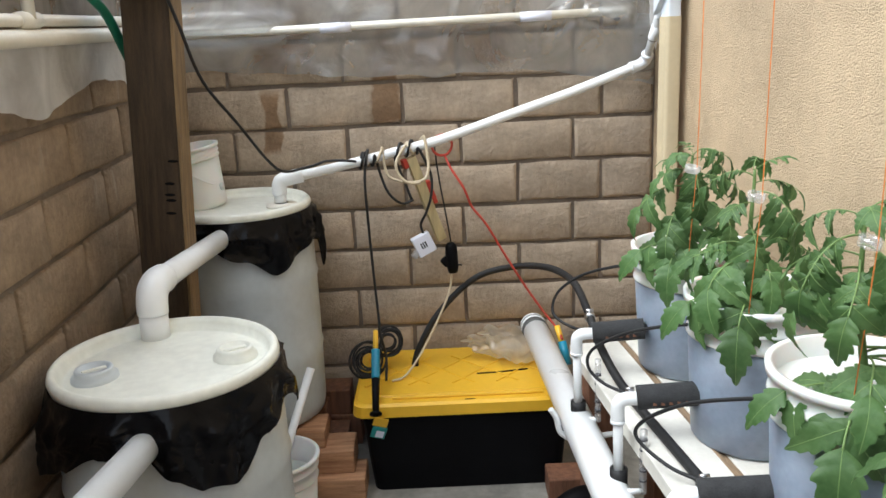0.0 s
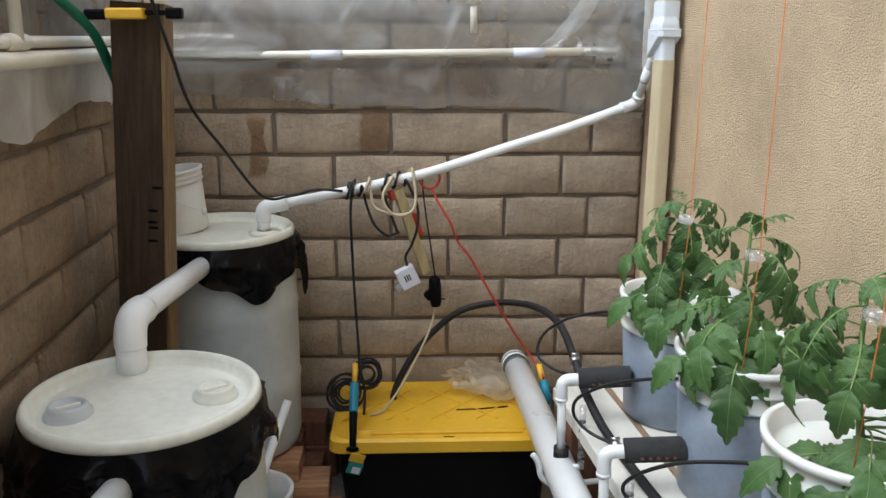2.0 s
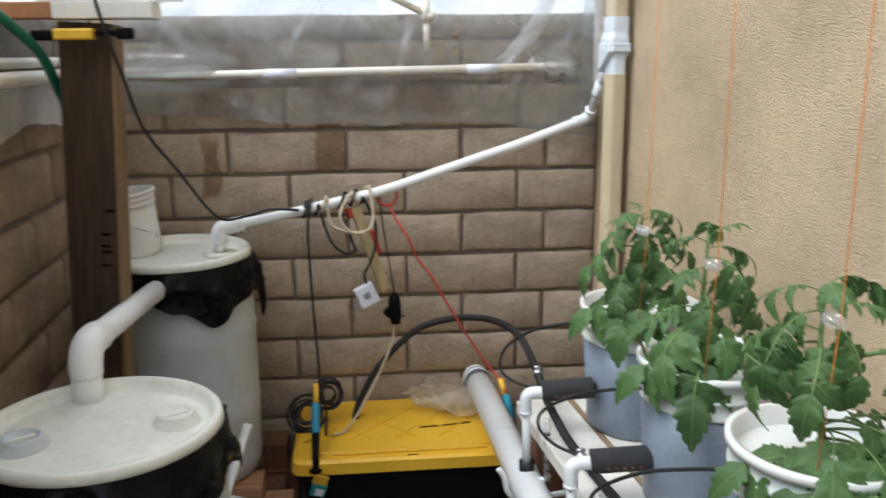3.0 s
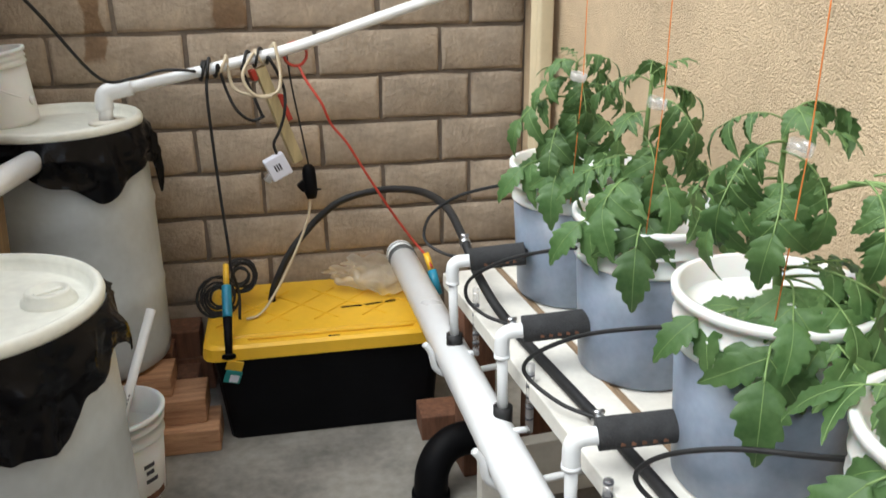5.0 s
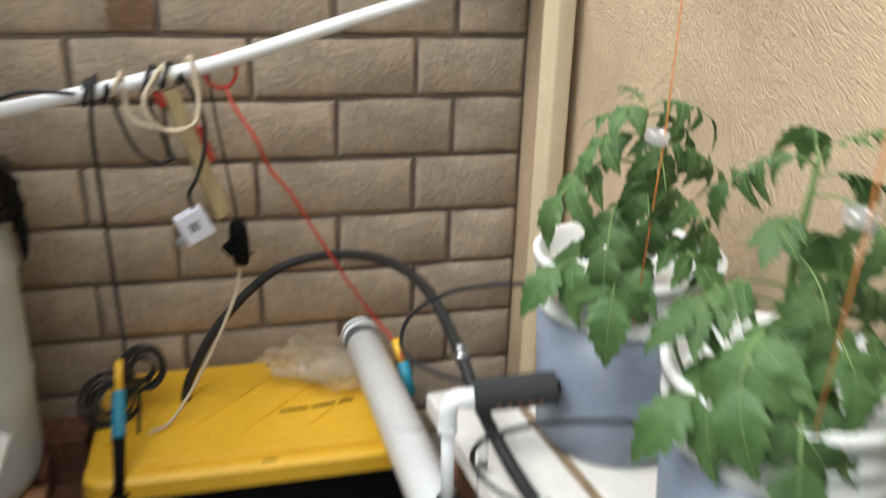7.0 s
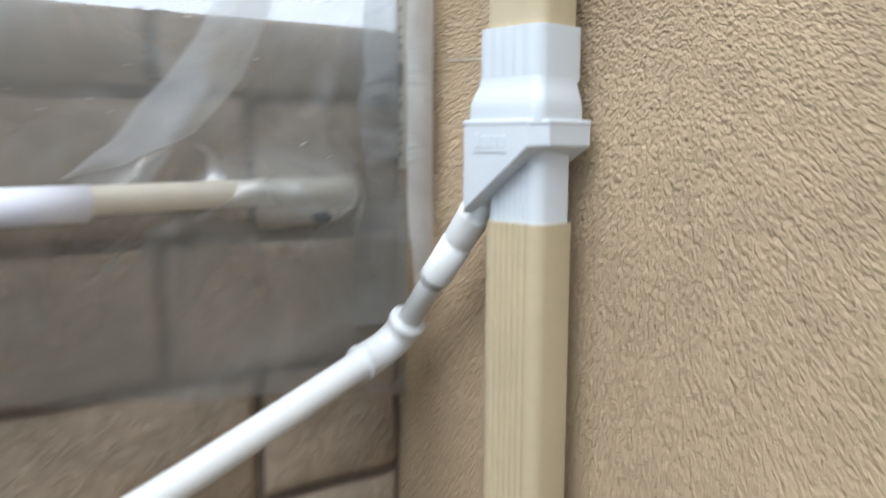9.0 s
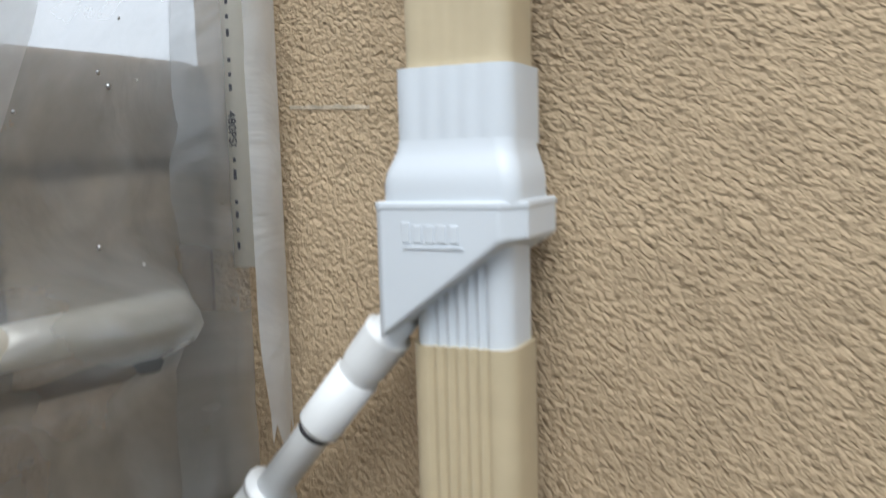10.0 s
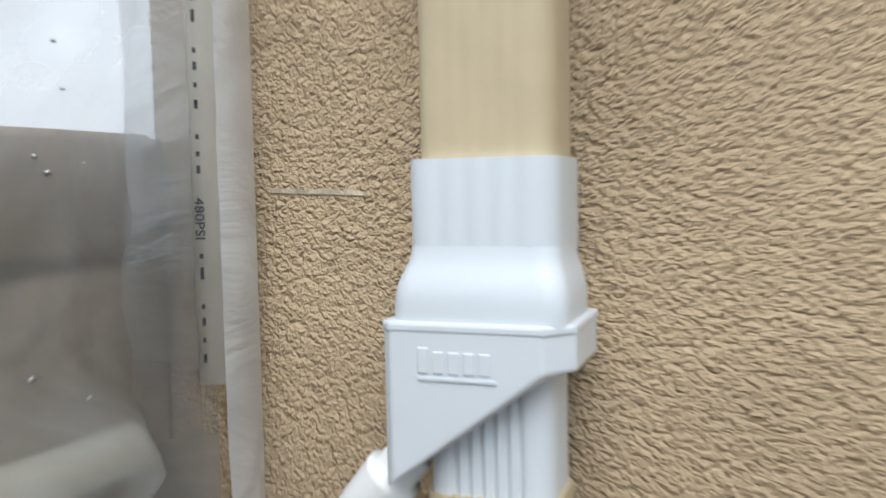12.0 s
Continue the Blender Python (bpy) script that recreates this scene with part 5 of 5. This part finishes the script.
# share of the height, heading in degrees (180: away from the house, 270: towards the yard's entrance), downward tilt, leaf, size, and for leaves on a side shoot its heading, reach and rise
PLANTS = [
    ((-0.025, -0.05, 0.320), [(0.30, 205, -4, LOW, 1.0), (0.34, 240, 2, LOW, 1.0), (0.42, 285, 0, LOW, 0.95), (0.58, 225, 6, MIDDLE, 1.0),
                             (0.62, 20, 5, MIDDLE, 0.75), (0.66, 300, 8, MIDDLE, 1.0), (0.74, 190, 0, MIDDLE, 1.05), (0.78, 250, 10, MIDDLE, 0.9), (0.84, 330, 4, MIDDLE, 0.85),
                             (0.88, 205, -8, TOP, 1.15), (0.92, 270, 0, TOP, 1.1), (0.94, 150, -5, TOP, 1.0), (0.96, 10, -5, TOP, 0.95), (0.98, 225, -25, TOP, 0.9), (1.0, 320, -35, TOP, 0.8), (1.0, 100, -30, TOP, 0.8)]),
    ((-0.030, 0.0, 0.345), [(0.26, 200, -2, LOW, 1.05), (0.30, 245, 4, LOW, 1.1), (0.34, 290, 0, LOW, 1.05), (0.36, 325, -2, LOW, 1.0), (0.44, 220, 0, LOW, 0.95), (0.46, 180, -4, LOW, 0.8), (0.48, 270, 4, LOW, 0.8), (0.52, 160, -6, MIDDLE, 0.9),
                           (0.58, 335, 6, MIDDLE, 0.95), (0.66, 260, 10, MIDDLE, 0.8), (0.70, 20, 0, MIDDLE, 0.8), (0.80, 210, 8, TOP, 1.1), (0.86, 300, 0, TOP, 1.1), (0.92, 350, -5, TOP, 1.05),
                           (0.96, 170, -20, TOP, 0.85), (1.0, 330, -30, TOP, 0.9), (1.0, 60, -30, TOP, 0.8)]),
    ((-0.035, -0.02, 0.345), [(0.14, 195, -10, LOW, 0.95), (0.18, 240, 2, LOW, 1.15), (0.22, 275, 8, LOW, 1.25), (0.24, 300, 0, LOW, 1.2), (0.28, 335, -4, LOW, 1.0), (0.20, 215, 6, LOW, 0.75), (0.30, 250, -4, LOW, 0.9), (0.34, 315, -2, LOW, 1.0), (0.32, 5, -6, LOW, 0.8), (0.30, 285, 0, LOW, 0.9),
                             (0.74, 190, 4, MIDDLE, 0.95), (0.78, 235, 12, MIDDLE, 0.95), (0.80, 140, 0, MIDDLE, 0.8), (0.86, 280, 10, MIDDLE, 0.85), (0.90, 205, 0, TOP, 1.2), (0.94, 320, -4, TOP, 1.1),
                             (0.98, 160, -20, TOP, 0.9), (1.0, 250, -30, TOP, 0.9), (1.0, 20, -30, TOP, 0.9),
                             (0.62, 300, 6, MIDDLE, 0.95, 310, 0.09, 0.055), (0.62, 250, 20, MIDDLE, 0.75, 310, 0.11, 0.06), (0.62, 350, 4, TOP, 1.2, 310, 0.12, 0.065), (0.62, 320, -12, TOP, 1.1, 310, 0.14, 0.065)],
     [(0.60, 310, 0.15)]),
    ((-0.02, 0.0, 0.35), [(0.16, 190, -4, LOW, 1.1), (0.20, 225, 4, LOW, 1.15), (0.24, 140, -6, LOW, 1.0), (0.28, 270, 0, LOW, 1.0), (0.50, 170, 0, MIDDLE, 1.0), (0.60, 240, 4, MIDDLE, 1.0),
                          (0.72, 130, 0, MIDDLE, 0.9), (0.80, 200, 4, TOP, 1.2), (0.88, 300, 0, TOP, 1.1), (0.95, 100, -15, TOP, 1.0), (1.0, 220, -30, TOP, 0.9)]),
]
for (x, y), (stem, leaves, *shoots) in zip(BUCKETS, PLANTS):
    tomato(x, y, BZ + 0.255, stem, leaves, "leafy green tomato plant growing in a bucket", *shoots)

for (x, y, z), sw in zip(((0.765, 2.662, 1.143), (0.768, 2.266, 1.156), (0.786, 1.872, 1.168)), ((0.05, 0.05), (0.045, 0.03), (0.05, 0.02))):
    st = thing("support_string", "orange support string with clear plant clip", "string", "plant strings")
    part("string", tube([(x - sw[0] * 0.2, y - sw[1] * 0.3, 0.86), (x + 0.012, y, z), (x + 0.012 + sw[0] * 0.25, y + sw[1] * 0.3, 2.6)], 0.0011, 6, straight=True), M_ORANGE, st)
    part("clip_ring", moved(lathe([(0.014, -0.008), (0.017, -0.008), (0.017, 0.008), (0.014, 0.008)], 20, closed=True), pose(x, y, z, 8, 10, 0)), M_CLEAR, st, "clear plastic clip")
    part("clip_tab", moved(box((0.014, -0.006, -0.007), (0.030, 0.006, 0.007), 0.002), pose(x, y, z, 8, 10, 40)), M_CLEAR, st)

# ---- blocks of the walls ----
def block_mesh(w, h, d, seed, material):
    rng = random.Random(seed)
    bm = bmesh.new()
    fx = [0, 0.011 / w, 0.3, 0.7, 1 - 0.011 / w, 1]
    fz = [0, 0.011 / h, 1 - 0.011 / h, 1]
    nx, nz = 5, 3
    verts = {}
    for i in range(nx + 1):
        for k in range(nz + 1):
            x, z = (fx[i] - 0.5) * w, (fz[k] - 0.5) * h
            edge = i in (0, nx) or k in (0, nz)
            x += rng.uniform(-1, 1) * 0.0035
            z += rng.uniform(-1, 1) * 0.0035
            verts[i, k] = bm.verts.new((x, (0.007 if edge else 0.0) + rng.uniform(-0.0015, 0.0015), z))
    for i in range(nx):
        for k in range(nz):
            bm.faces.new((verts[i, k], verts[i + 1, k], verts[i + 1, k + 1], verts[i, k + 1]))
    rim = [verts[i, 0] for i in range(nx + 1)] + [verts[nx, k] for k in range(1, nz + 1)] + \
          [verts[i, nz] for i in range(nx - 1, -1, -1)] + [verts[0, k] for k in range(nz - 1, 0, -1)]
    back = [bm.verts.new((v.co.x, d, v.co.z)) for v in rim]
    for i in range(len(rim)):
        j = (i + 1) % len(rim)
        bm.faces.new((rim[i], back[i], back[j], rim[j]))
    finish(bm, True)
    me = bpy.data.meshes.new("block")
    bm.to_mesh(me)
    bm.free()
    me.materials.append(material)
    return me


BW, BH, JOINT = 0.4064, 0.1524, 0.013
X0, ZB = 0.45, 1.16
MESHES = {}


def block(width, m, parent, k, material=M_BLOCK):
    key = (round(width, 3), k % 5, material.name)
    if key not in MESHES:
        MESHES[key] = block_mesh(width - JOINT, BH - JOINT, 0.05, int(width * 1000) * 7 + k % 5, material)
    ob = new("block", MESHES[key])
    ob.parent = parent
    ob.matrix_world = m
    return ob


zs = [ZB + BH * (k + 0.5) for k in range(-8, 4)]
for row, zc in enumerate(zs):
    even = row % 2 == 0            # the course that ends on the joint at X0
    cuts = [X0 - BW * 4 + BW * i for i in range(5)] + [0.754, 0.944] if even else [X0 - BW * 3.5 + BW * i for i in range(5)] + [0.944]
    cuts = [LEFT_X] + [c for c in cuts if c > LEFT_X + 0.03]
    top = min(zc + BH / 2, WALL_TOP)
    if zc - BH / 2 > WALL_TOP - 0.03 or zc < 0:
        continue
    squash = Matrix.Diagonal((1, 1, (top - zc + BH / 2) / BH, 1))
    mid = (top + zc - BH / 2) / 2
    for i, (a, b) in enumerate(zip(cuts, cuts[1:])):
        block(b - a, pose((a + b) / 2, WALL_Y, mid) @ squash, wall_back, i + row * 2)
    ys = [0.012] + [-(0.109 if even else 0.312) - BW * i for i in range(8)]
    # the side wall's blocks: browner, with shade darkening mixed into their colour
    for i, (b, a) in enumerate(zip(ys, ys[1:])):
        block(b - a, LEFT @ pose(0, (a + b) / 2, mid, 0, 0, 90) @ squash, wall_left, i + row * 3, M_BROWN_SHADED)
